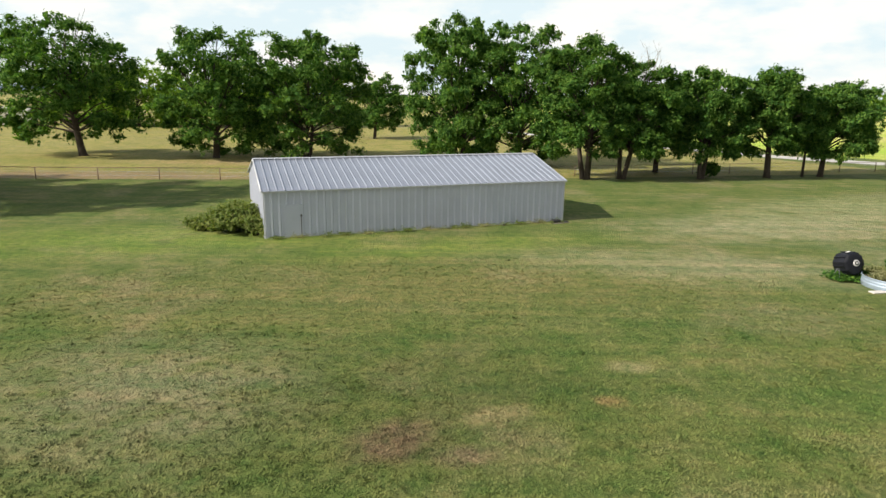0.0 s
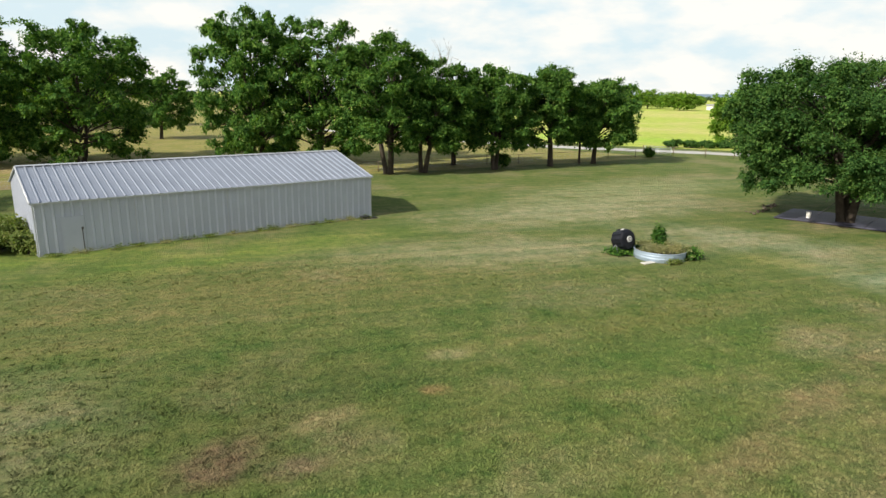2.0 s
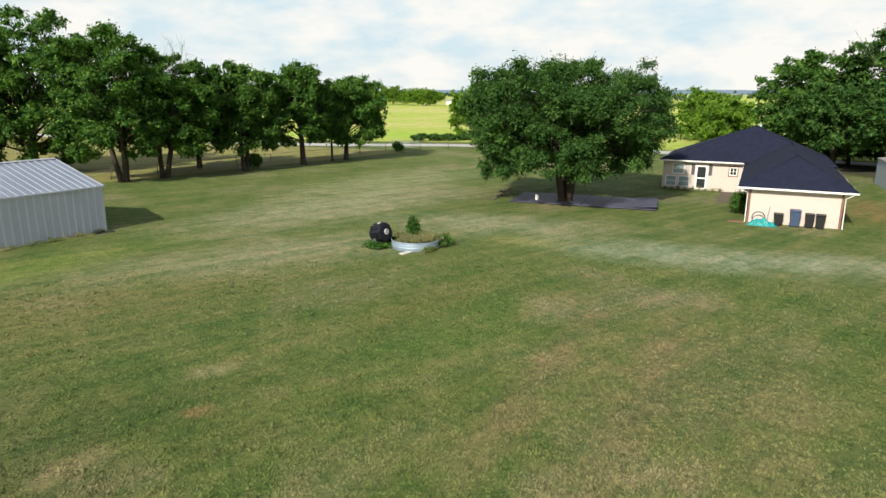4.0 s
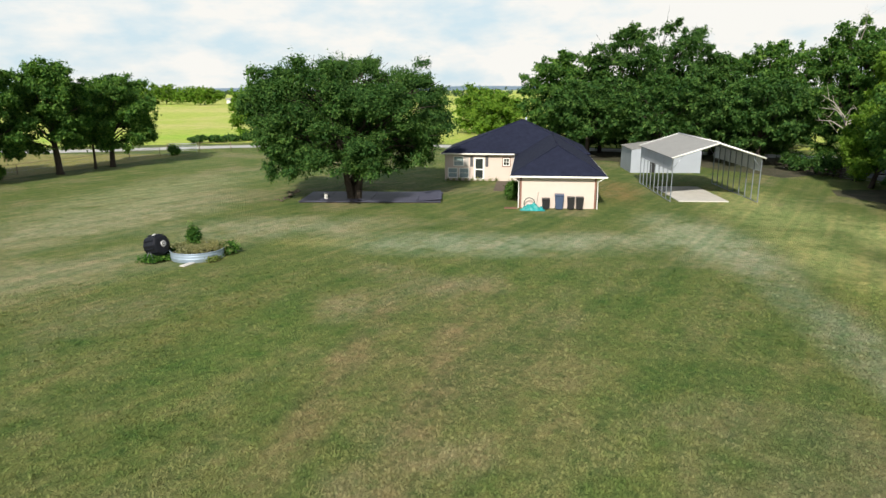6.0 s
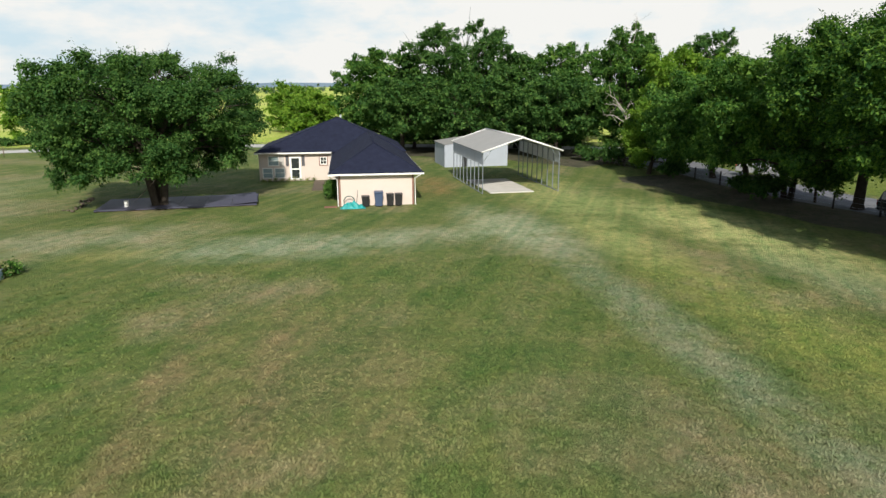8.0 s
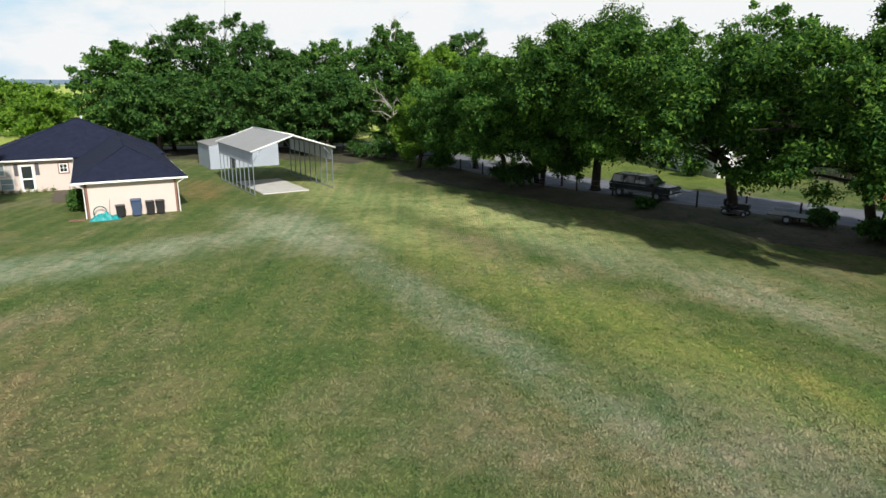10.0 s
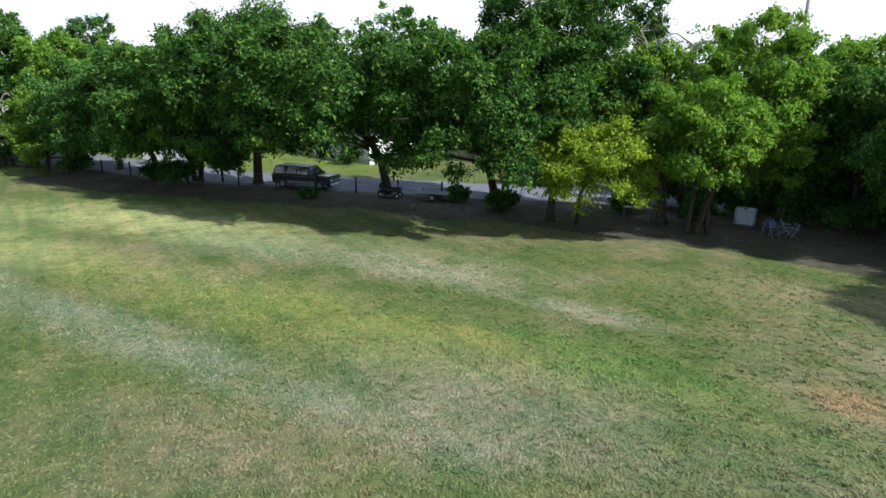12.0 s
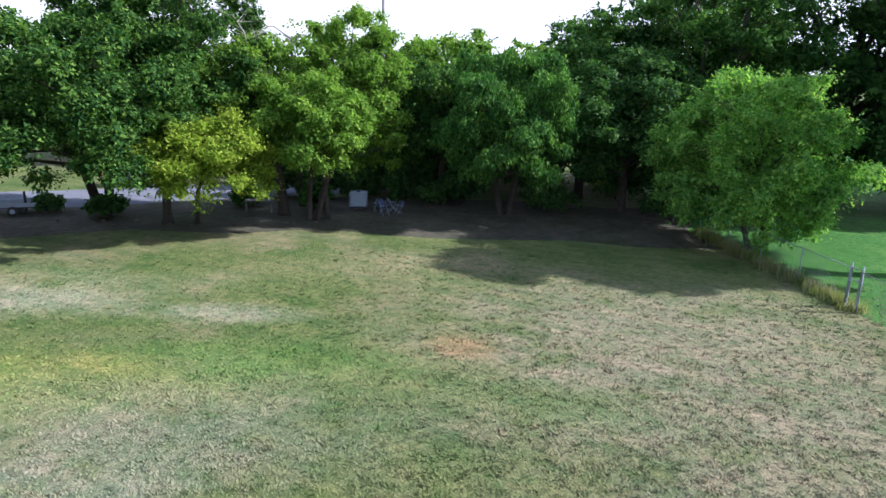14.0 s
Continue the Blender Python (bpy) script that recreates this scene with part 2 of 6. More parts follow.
M_FIELD = grass_material("pasture", ((0.25, 0.37, 0.04), (0.37, 0.43, 0.085), (0.47, 0.45, 0.145)), ((0.52, 0.46, 0.19), (0.44, 0.42, 0.14)), 0.03,
                        patches=((92, 104, 45, 12, -52, (0.30, 0.46, 0.05), 0.9), (60, 135, 40, 12, -52, (0.30, 0.44, 0.06), 0.8), (200, 260, 90, 50, -40, (0.50, 0.44, 0.18), 0.6)))
M_YARD = grass_material("watered_lawn", ((0.040, 0.128, 0.018), (0.058, 0.165, 0.024), (0.085, 0.18, 0.036)), ((0.2, 0.2, 0.08), (0.13, 0.2, 0.05)), 0.12, 0.6, 0.8)
M_VERGE = grass_material("verge_grass", ((0.095, 0.14, 0.026), (0.14, 0.18, 0.035), (0.18, 0.20, 0.055)), ((0.2, 0.19, 0.08), (0.17, 0.18, 0.05)), 0.12, 0.6, 0.8)
M_DIRT = grass_material("leaf_litter", ((0.060, 0.060, 0.042), (0.092, 0.084, 0.060), (0.125, 0.112, 0.076)), ((0.04, 0.05, 0.02), (0.06, 0.07, 0.03)), 0.12)
M_GRAVEL = paint("gravel", (0.42, 0.41, 0.40), 0.95, 0, 0.2, 0.8, 0.2, 0.03)
M_ASPHALT = paint("drive_gravel", (0.155, 0.160, 0.180), 0.95, 0, 0.22, 0.6, 0.2, 0.03)
M_BARK = paint("bark", (0.060, 0.049, 0.039), 0.95, 0, 0.35, 4.0, 0.2, 0.03)
M_BARK_PALE = paint("dead_bark", (0.34, 0.31, 0.27), 0.9, 0, 0.2, 4.0, 0.2, 0.02)
M_LEAF_OAK = leaf_material("oak_leaf", (0.025, 0.066, 0.019), (0.054, 0.122, 0.031), (0.112, 0.192, 0.050), 0.34)
M_LEAF_MID = leaf_material("elm_leaf", (0.028, 0.080, 0.019), (0.068, 0.150, 0.032), (0.150, 0.250, 0.052), 0.35)
# darker copy of the elm leaf: the row's shade is in the colour
M_LEAF_SHADE = leaf_material("shaded_elm_leaf", (0.017, 0.050, 0.014), (0.046, 0.108, 0.023), (0.140, 0.235, 0.040), 0.35)
M_LEAF_LIGHT = leaf_material("hackberry_leaf", (0.082, 0.165, 0.023), (0.150, 0.258, 0.035), (0.232, 0.338, 0.053), 0.45)
M_LEAF_SPRING = leaf_material("young_pecan_leaf", (0.070, 0.185, 0.040), (0.180, 0.330, 0.066), (0.320, 0.460, 0.100), 0.48)
M_LEAF_YELLOW = leaf_material("yellowing_leaf", (0.130, 0.210, 0.020), (0.245, 0.325, 0.034), (0.350, 0.410, 0.056), 0.46)
M_LEAF_FRESH = leaf_material("pecan_leaf", (0.024, 0.070, 0.017), (0.055, 0.135, 0.028), (0.150, 0.270, 0.052), 0.38)
M_SHEET = paint("galvanised_sheet", (0.30, 0.33, 0.40), 0.40, 0.5, 0.08, 0.7)
M_SHEET_WALL = paint("painted_sheet_wall", (0.445, 0.475, 0.565), 0.45, 0.1, 0.07, 0.6)
M_TRIM = paint("sheet_trim", (0.46, 0.48, 0.52), 0.45, 0.3, 0.06)
M_WHITE = paint("white_paint", (0.80, 0.79, 0.76), 0.5, 0, 0.04)
M_SIDING = paint("cream_siding", (0.57, 0.485, 0.435), 0.7, 0, 0.04, 1.2)
M_SHINGLE = paint("dark_shingles", (0.0145, 0.0175, 0.036), 0.9, 0, 0.3, 2.0, 0.15, 0.02)
M_STEEL = paint("galvanised_steel", (0.40, 0.44, 0.50), 0.42, 0.6, 0.12, 6.0)
M_CONCRETE = paint("concrete", (0.52, 0.50, 0.47), 0.9, 0, 0.10, 1.5, 0.2, 0.01)
M_BLACK = paint("black_plastic", (0.018, 0.018, 0.020), 0.45, 0, 0.2)
M_BLUE = paint("blue_plastic", (0.05, 0.075, 0.14), 0.45, 0, 0.15)
M_GREY_BIN = paint("grey_plastic", (0.085, 0.085, 0.095), 0.45, 0, 0.15)
M_DARKWOOD = paint("dark_wood", (0.06, 0.05, 0.045), 0.85, 0, 0.25, 5)
M_PANE = paint("curtained_pane", (0.27, 0.35, 0.37), 0.12, 0, 0.25, 2.5)
M_GLASS, _nt, _b = material("window_glass")
_b.inputs["Base Color"].default_value = (0.02, 0.026, 0.03, 1)
_b.inputs["Roughness"].default_value = 0.06
_b.inputs["Specular IOR Level"].default_value = 0.9


# ---- mesh tools ----
def mesh_object(name, data, mat, parent=None, label="", smooth=False):
    for m_ in mat if isinstance(mat, (list, tuple)) else (mat,):
        data.materials.append(m_)
    if smooth:
        data.shade_smooth()
    ob = new(name, data)
    if parent is not None:
        ob.parent = parent
    return tagged(ob, label)


def part(name, bm, mat, parent=None, label="", smooth=False):
    data = bpy.data.meshes.new(name)
    bm.to_mesh(data)
    bm.free()
    return mesh_object(name, data, mat, parent, label, smooth)


def arrays(name, verts, faces, mat, parent=None, label="", smooth=False):
    """A mesh from arrays of points and of faces that all have the same number of corners."""
    verts, faces = np.asarray(verts, np.float32), np.asarray(faces, np.int32)
    data = bpy.data.meshes.new(name)
    n, k = faces.shape
    data.vertices.add(len(verts))
    data.vertices.foreach_set("co", verts.ravel())
    data.loops.add(n * k)
    data.loops.foreach_set("vertex_index", faces.ravel())
    data.polygons.add(n)
    data.polygons.foreach_set("loop_start", np.arange(0, n * k, k, dtype=np.int32))
    data.update(calc_edges=True)
    return mesh_object(name, data, mat, parent, label, smooth)


def thing(name, label, category, m=None, group="", kind=""):
    ob = tagged(new(name), label, category, group, kind)
    if m is not None:
        ob.matrix_world = m
    return ob


def box(bm, x0, x1, y0, y1, z0, z1, bevel=0.0, m=None):
    r = bmesh.ops.create_cube(bm, size=1.0)
    vs = r["verts"]
    for v in vs:
        v.co = Vector(((x0 + x1) / 2 + v.co.x * (x1 - x0), (y0 + y1) / 2 + v.co.y * (y1 - y0), (z0 + z1) / 2 + v.co.z * (z1 - z0)))
    if bevel:
        es = list({e for v in vs for e in v.link_edges})
        r2 = bmesh.ops.bevel(bm, geom=es, offset=bevel, segments=1, affect="EDGES")
        vs = list({v for f in r2["faces"] for v in f.verts} | {v for v in vs if v.is_valid})
    if m is not None:
        bmesh.ops.transform(bm, matrix=m, verts=[v for v in vs if v.is_valid])
    return vs


def boxed(name, parent, mat, x0, x1, y0, y1, z0, z1, bevel=0.0, label="", m=None):
    bm = bmesh.new()
    box(bm, x0, x1, y0, y1, z0, z1, bevel, m)
    return part(name, bm, mat, parent, label)


def tube(bm, points, radii, sides=8, cap=True):
    """A tapered tube along points."""
    pts = [Vector(p) for p in points]
    rings = []
    for i, p in enumerate(pts):
        d = (pts[min(i + 1, len(pts) - 1)] - pts[max(i - 1, 0)]).normalized()
        a = d.cross(Vector((0.31, 0.95, 0.03)) if abs(d.y) < 0.9 else Vector((1, 0, 0))).normalized()
        b = d.cross(a)
        r = radii[i] if isinstance(radii, (list, tuple)) else radii
        rings.append([bm.verts.new(p + (a * math.cos(k * 2 * math.pi / sides) + b * math.sin(k * 2 * math.pi / sides)) * r) for k in range(sides)])
    for q, s in zip(rings, rings[1:]):
        for k in range(sides):
            f = bm.faces.new((q[k], q[(k + 1) % sides], s[(k + 1) % sides], s[k]))
            f.smooth = True
    if cap:
        bm.faces.new(rings[0])
        bm.faces.new(rings[-1][::-1])


def tubed(name, parent, mat, points, radii, sides=8, label=""):
    bm = bmesh.new()
    tube(bm, points, radii, sides)
    bmesh.ops.recalc_face_normals(bm, faces=bm.faces)
    return part(name, bm, mat, parent, label)


def solid(name, parent, mat, outline, thick, label="", bevel=0.0):
    """A slab: a planar outline of 3D points, thickened against its normal."""
    bm = bmesh.new()
    vs = [bm.verts.new(p) for p in outline]
    f = bm.faces.new(vs)
    f.normal_update()
    nrm = f.normal.copy()
    lo = [bm.verts.new(Vector(p) - nrm * thick) for p in outline]
    bm.faces.new(lo[::-1])
    k = len(vs)
    for i in range(k):
        bm.faces.new((vs[(i + 1) % k], vs[i], lo[i], lo[(i + 1) % k]))
    bmesh.ops.recalc_face_normals(bm, faces=bm.faces)
    return part(name, bm, mat, parent, label)


def ribbon(name, line, width, z, mat, label, category, rough=0.0, seed=1):
    """A flat strip along a line on the ground, with a softly uneven edge."""
    rng = np.random.default_rng(seed)
    pts = [np.array(p, float) for p in line]
    fine = []
    for a, b in zip(pts, pts[1:]):
        k = max(2, int(np.linalg.norm(b - a) / 3))
        fine += [a + (b - a) * i / k for i in range(k)]
    fine.append(pts[-1])
    for _ in range(4):
        fine = [fine[0]] + [(fine[i - 1] + 2 * fine[i] + fine[i + 1]) / 4 for i in range(1, len(fine) - 1)] + [fine[-1]]
    vs, fs = [], []
    for i, p in enumerate(fine):
        d = fine[min(i + 1, len(fine) - 1)] - fine[max(i - 1, 0)]
        n = np.array((-d[1], d[0])) / np.linalg.norm(d)
        w = width / 2
        for s in (-1, 1):
            q = p + n * s * (w + rng.uniform(-rough, rough))
            vs.append((q[0], q[1], z))
    for i in range(len(fine) - 1):
        fs.append((2 * i, 2 * i + 2, 2 * i + 3, 2 * i + 1))
    ob = arrays(name, vs, np.array(fs)[:, ::-1], mat)
    return tagged(ob, label, category, kind="structure")


def sheet(name, outline, z, mat, label, category="ground"):
    bm = bmesh.new()
    f = bm.faces.new([bm.verts.new((x, y, z)) for x, y in outline])
    f.normal_update()
    if f.normal.z < 0:
        f.normal_flip()
    return tagged(part(name, bm, mat), label, category, kind="structure")


# ---- ground ----
sheet("ground", [(-4000, -4000), (4000, -4000), (4000, 4000), (-4000, 4000)], 0.0, M_LAWN, "mown lawn with green and dry brown patches", "lawn")
sheet("dry_field", [(-900, 66), (-42, 66), (-23, 67.5), (15, 73), (60, 83), (54, 94), (30, 130), (-40, 900), (-900, 900)], 0.006, M_FIELD_DRY,
      "dry straw-coloured field beyond the wire fence", "field")
sheet("pasture", [(58, 112), (79, 92), (94, 62), (103, 30), (112, 8), (140, -20), (3500, -300), (3500, 3500), (-200, 3500), (-30, 900), (35, 140)], 0.006, M_FIELD,
      "sunlit yellow-green pasture across the road", "field")
sheet("neighbour_lawn", [(3.2, -42.0), (-2.2, -34.2), (-4.6, -29.4), (-30, 12), (-300, 12), (-300, -300), (3, -300)], 0.006, M_YARD, "bright green watered lawn behind the chain-link fence", "lawn")
sheet("verge_lawn", [(66, -16.5), (58, -25.0), (55, -30), (60, -38), (80, -34), (84, -20)], 0.006, M_VERGE, "green lawn beside the neighbouring drive", "lawn")
ribbon("leaf_litter", [(72, -1.5), (61, -9), (50, -19), (38, -28), (24, -36.5), (8, -42), (0, -45)], 11.0, 0.005, M_DIRT, "bare earth and leaf litter under the trees", "soil", 1.0, 3)
# dark strip in litter colour: paints the tree shade behind the house
ribbon("back_yard_shade", [(86, 50), (90, 36), (91, 22), (90, 11), (84, 2)], 17.0, 0.007, M_DIRT, "dark strip painted for the tree shade behind the house", "soil", 1.0, 9)
ribbon("road", [(10, 175), (35, 130), (53, 104), (75, 86.5), (90, 62), (98, 32), (101, 4), (106, -26), (112, -80)], 5.0, 0.012, M_GRAVEL, "pale gravel country road", "road", 0.25, 4)
ribbon("driveway", [(101, 4.5), (84, -3), (64, -12.5), (52, -23), (43, -31.5), (34, -41), (24, -52)], 7.0, 0.010, M_ASPHALT, "grey gravel drive behind the trees", "road", 0.3, 5)


# ---- metal shed ----
def metal_shed():
    L, D, EAVE, RIDGE = 21.33, 10.54, 3.02, 4.48
    s = thing("metal_shed", "long ribbed metal shed with a low gable roof", "shed", pose(-11.16, 39.78, 0, 0, 0, math.degrees(0.361)))

    def ribbed(name, length, height_at, m, flip=False, step=0.47, base=0.0):
        """A ribbed sheet wall in the x-z plane; ribs stand out towards -y."""
        bm = bmesh.new()
        k = int(length / step)
        xs = []
        for i in range(k + 1):
            x = i * length / k
            for dx, y in ((-0.125, 0.0), (-0.035, -0.075), (0.03, -0.075), (0.055, 0.0)):
                if 0 <= x + dx <= length:
                    xs.append((x + dx, y))
        xs = sorted(set([(0.0, 0.0)] + xs + [(length, 0.0)]))
        col = [(bm.verts.new((x, y, base)), bm.verts.new((x, y, height_at(x)))) for x, y in xs]
        for a, b in zip(col, col[1:]):
            bm.faces.new((a[0], b[0], b[1], a[1]))
        bmesh.ops.transform(bm, matrix=m, verts=bm.verts)
        return part(name, bm, M_SHEET_WALL, s)

    gable = lambda x: EAVE + (RIDGE - EAVE) * (1 - abs(x - D / 2) / (D / 2)) - 0.02
    ribbed("front_wall", L, lambda x: EAVE - 0.02, Matrix())
    ribbed("back_wall", L, lambda x: EAVE - 0.02, pose(L, D, 0, 0, 0, 180))
    ribbed("end_wall", D, gable, pose(0, D, 0, 0, 0, -90))
    ribbed("end_wall", D, gable, pose(L, 0, 0, 0, 0, 90))
    # ribbed roof, one sheet a slope
    o = 0.13
    for side in (0, 1):
        bm = bmesh.new()
        k = int((L + 2 * o) / 0.47)
        y_e, y_r = (-o, D / 2) if side == 0 else (D + o, D / 2)
        xs = []
        for i in range(k + 1):
            x = -o + i * (L + 2 * o) / k
            for dx, h in ((-0.06, 0.0), (-0.02, 0.055), (0.025, 0.055), (0.05, 0.0)):
                if -o <= x + dx <= L + o:
                    xs.append((x + dx, h))
            if i < k:
                for f_ in (0.33, 0.66):
                    for dx, h in ((-0.02, 0.0), (0.0, 0.012), (0.02, 0.0)):
                        xs.append((x + f_ * (L + 2 * o) / k + dx, h))
        xs = sorted(set([(-o, 0.0)] + xs + [(L + o, 0.0)]))
        col = [(bm.verts.new((x, y_e, EAVE - 0.03 + h)), bm.verts.new((x, y_r, RIDGE + h))) for x, h in xs]
        for a, b in zip(col, col[1:]):
            f = bm.faces.new((a[0], b[0], b[1], a[1]) if side == 0 else (a[0], a[1], b[1], b[0]))
        part("roof_sheet", bm, M_SHEET, s)
    # ridge cap, rake and corner trims
    solid("ridge_cap", s, M_TRIM, [(-o, D / 2 - 0.2, RIDGE + 0.02), (L + o, D / 2 - 0.2, RIDGE + 0.02), (L + o, D / 2, RIDGE + 0.075), (-o, D / 2, RIDGE + 0.075)], 0.01)
    solid("ridge_cap", s, M_TRIM, [(-o, D / 2, RIDGE + 0.075), (L + o, D / 2, RIDGE + 0.075), (L + o, D / 2 + 0.2, RIDGE + 0.02), (-o, D / 2 + 0.2, RIDGE + 0.02)], 0.01)
    for x in (-o - 0.012, L + o + 0.012):
        for ya in (-o, D + o):
            tubed("rake_trim", s, M_TRIM, [(x, ya, EAVE - 0.05), (x, D / 2, RIDGE)], 0.06, 4)
    for x in (0, L):
        for y in (0, D):
            boxed("corner_trim", s, M_TRIM, x - 0.06, x + 0.06, y - 0.045, y + 0.045, 0, EAVE - 0.05)
    boxed("eave_trim", s, M_TRIM, -o, L + o, -o - 0.02, -o, EAVE - 0.13, EAVE - 0.02)
    boxed("base_trim", s, M_TRIM, 0.1, L - 0.1, -0.09, -0.078, 0.0, 0.08)
    # a door of the same sheet in the front, with frame and latch
    d0, d1 = 1.25, 2.35
    door = boxed("door", s, M_SHEET_WALL, d0, d1, -0.10, -0.078, 0.06, 2.09, label="plain sheet-metal door")
    for x in (d0, d1):
        boxed("door_frame", s, M_SHEET_WALL, x - 0.02, x + 0.02, -0.11, -0.085, 0.0, 2.1)
    boxed("door_frame", s, M_SHEET_WALL, d0 - 0.02, d1 + 0.02, -0.11, -0.085, 2.1, 2.13)
    boxed("latch", door, M_DARKWOOD, d1 - 0.16, d1 - 0.04, -0.13, -0.10, 1.32, 1.46, label="rusty latch")
    boxed("latch", door, M_DARKWOOD, d1 - 0.13, d1 - 0.09, -0.12, -0.10, 0.12, 1.3, label="rusty bar")
    # a wide sliding door, seen as two seams
    for x in (5.1, 10.6):
        boxed("door_seam", s, M_TRIM, x - 0.02, x + 0.02, -0.09, -0.078, 0.05, EAVE - 0.15)
    return s


metal_shed()


# ---- house ----
H_ORIGIN, H_TURN = (46.13, 22.53), -64.36
HOUSE = pose(H_ORIGIN[0], H_ORIGIN[1], 0, 0, 0, H_TURN)


def wall_with_holes(name, parent, x0, x1, z0, z1, y0, y1, holes, mat, label=""):
    """A thick wall in the x-z plane with openings (hx0, hx1, hz0, hz1)."""
    xs = sorted({x0, x1, *[h for q in holes for h in q[:2]]})
    zs = sorted({z0, z1, *[h for q in holes for h in q[2:]]})
    bm = bmesh.new()
    grid = {}

    def v(x, y, z):
        key = (x, y, z)
        if key not in grid:
            grid[key] = bm.verts.new(key)
        return grid[key]

    def is_open(a, b):
        if not (x0 < a < x1 and z0 < b < z1):
            return True
        return any(h[0] < a < h[1] and h[2] < b < h[3] for h in holes)

    mid = lambda s: [(a + b) / 2 for a, b in zip(s, s[1:])]
    for i, cx in enumerate(mid(xs)):
        for j, cz in enumerate(mid(zs)):
            if is_open(cx, cz):
                continue
            a, b, c, d = xs[i], xs[i + 1], zs[j], zs[j + 1]
            bm.faces.new((v(a, y0, c), v(b, y0, c), v(b, y0, d), v(a, y0, d)))
            bm.faces.new((v(a, y1, d), v(b, y1, d), v(b, y1, c), v(a, y1, c)))
            for open_, q in ((is_open(a - 1e-3, cz), ((a, c), (a, d))), (is_open(b + 1e-3, cz), ((b, d), (b, c))),
                             (is_open(cx, c - 1e-3), ((b, c), (a, c))), (is_open(cx, d + 1e-3), ((a, d), (b, d)))):
                if open_:
                    (p, r), (s_, t_) = q
                    bm.faces.new((v(p, y0, r), v(s_, y0, t_), v(s_, y1, t_), v(p, y1, r)))
    bmesh.ops.recalc_face_normals(bm, faces=bm.faces)
    return part(name, bm, mat, parent, label)


def house():
    h = thing("house", "cream single-storey house with a dark shingled hip roof", "house", HOUSE)
    W = 5.87
    EV, RW = 2.62, 4.68         # eave and ridge of the garage wing
    ME, MP = 2.86, 6.02         # eave and peak of the main part
    FY, BY = 15.2, 25.6         # main part, front and back
    MX0, MX1 = -7.95, 5.87
    t = 0.16
    # wing walls
    wall_with_holes("wall", h, 0, W, 0, EV - 0.05, 0, t, [], M_SIDING)
    boxed("wall", h, M_SIDING, 0, t, t, FY, 0, EV - 0.05)
    boxed("wall", h, M_SIDING, W - t, W, t, FY, 0, EV - 0.05)
    # corner boards of brown brick tone
    M_BROWN = paint("brown_trim", (0.20, 0.10, 0.075), 0.8, 0, 0.2, 5)
    for x in (-0.02, W - 0.12):
        boxed("corner_board", h, M_BROWN, x, x + 0.14, -0.03, 0.0, 0, EV - 0.1)
    boxed("corner_board", h, M_BROWN, -0.03, 0, 0, 0.16, 0, EV - 0.1)
    # main front wall with its openings
    wins = [(-7.08, -5.98, 1.48, 2.50), (-7.66, -6.62, 0.26, 1.32), (-6.50, -5.44, 0.26, 1.32), (-1.98, -1.30, 1.54, 2.34)]
    door_hole = (-4.95, -3.88, 0.10, 2.38)
    wall_with_holes("wall", h, MX0, 0.0, 0, ME - 0.05, FY, FY + t, wins + [door_hole], M_SIDING)
    boxed("wall", h, M_SIDING, MX0, MX0 + t, FY + t, BY, 0, ME - 0.05)
    boxed("wall", h, M_SIDING, MX1 - t, MX1, FY, BY, 0, ME - 0.05)
    boxed("wall", h, M_SIDING, MX0, MX1, BY, BY + t, 0, ME - 0.05)
    boxed("wall", h, M_SIDING, W - 1.4, W - t, FY, FY + t, 0, ME - 0.05)
    boxed("inner_floor", h, M_CONCRETE, MX0 + t, MX1 - t, FY + t, BY, 0.0, 0.05)
    for a, b, c, d in wins:
        w = thing("window", "", "")
        w.parent = h
        bm = bmesh.new()
        f = 0.085
        for q in ((a, a + f, c, d), (b - f, b, c, d), (a + f, b - f, c, c + f), (a + f, b - f, d - f, d), (a + f, b - f, (c + d) / 2 - 0.02, (c + d) / 2 + 0.02)):
            box(bm, q[0], q[1], FY - 0.03, FY + 0.06, q[2], q[3])
        if b - a < 0.7:
            box(bm, (a + b) / 2 - 0.02, (a + b) / 2 + 0.02, FY - 0.03, FY + 0.06, c + f, d - f)
        part("window_frame", bm, M_WHITE, w, "white window frame")
        boxed("pane", w, M_PANE if b - a > 0.7 else M_GLASS, a + 0.03, b - 0.03, FY + 0.02, FY + 0.03, c + 0.03, d - 0.03, label="window glass")
        boxed("blind", w, M_WHITE, a + 0.05, b - 0.05, FY + 0.09, FY + 0.10, (c + d) / 2, d - 0.05, label="pale blind half drawn")
        if b - a < 0.7:
            bm = bmesh.new()
            for q in ((a - 0.09, a, c - 0.09, d + 0.09), (b, b + 0.09, c - 0.09, d + 0.09), (a, b, c - 0.09, c), (a, b, d, d + 0.09)):
                box(bm, q[0], q[1], FY - 0.04, FY + 0.02, q[2], q[3])
            part("window_trim", bm, M_BROWN, w, "brown window trim")
    # grey panels between the windows, shutters beside the door
    M_SHUT = paint("slate_shutter", (0.075, 0.075, 0.085), 0.7, 0, 0.1)
    M_PANEL = paint("grey_panel", (0.42, 0.40, 0.38), 0.7, 0, 0.08)
    boxed("panel", h, M_PANEL, -5.92, -5.50, FY - 0.03, FY - 0.003, 1.45, 2.47, label="grey slatted panel")
    for x in (-5.34, -3.78):
        sh = boxed("shutter", h, M_SHUT, x, x + 0.30, FY - 0.04, FY - 0.003, 1.45, 2.5, label="dark slatted shutter")
        for i in range(9):
            z = 1.52 + i * 0.105
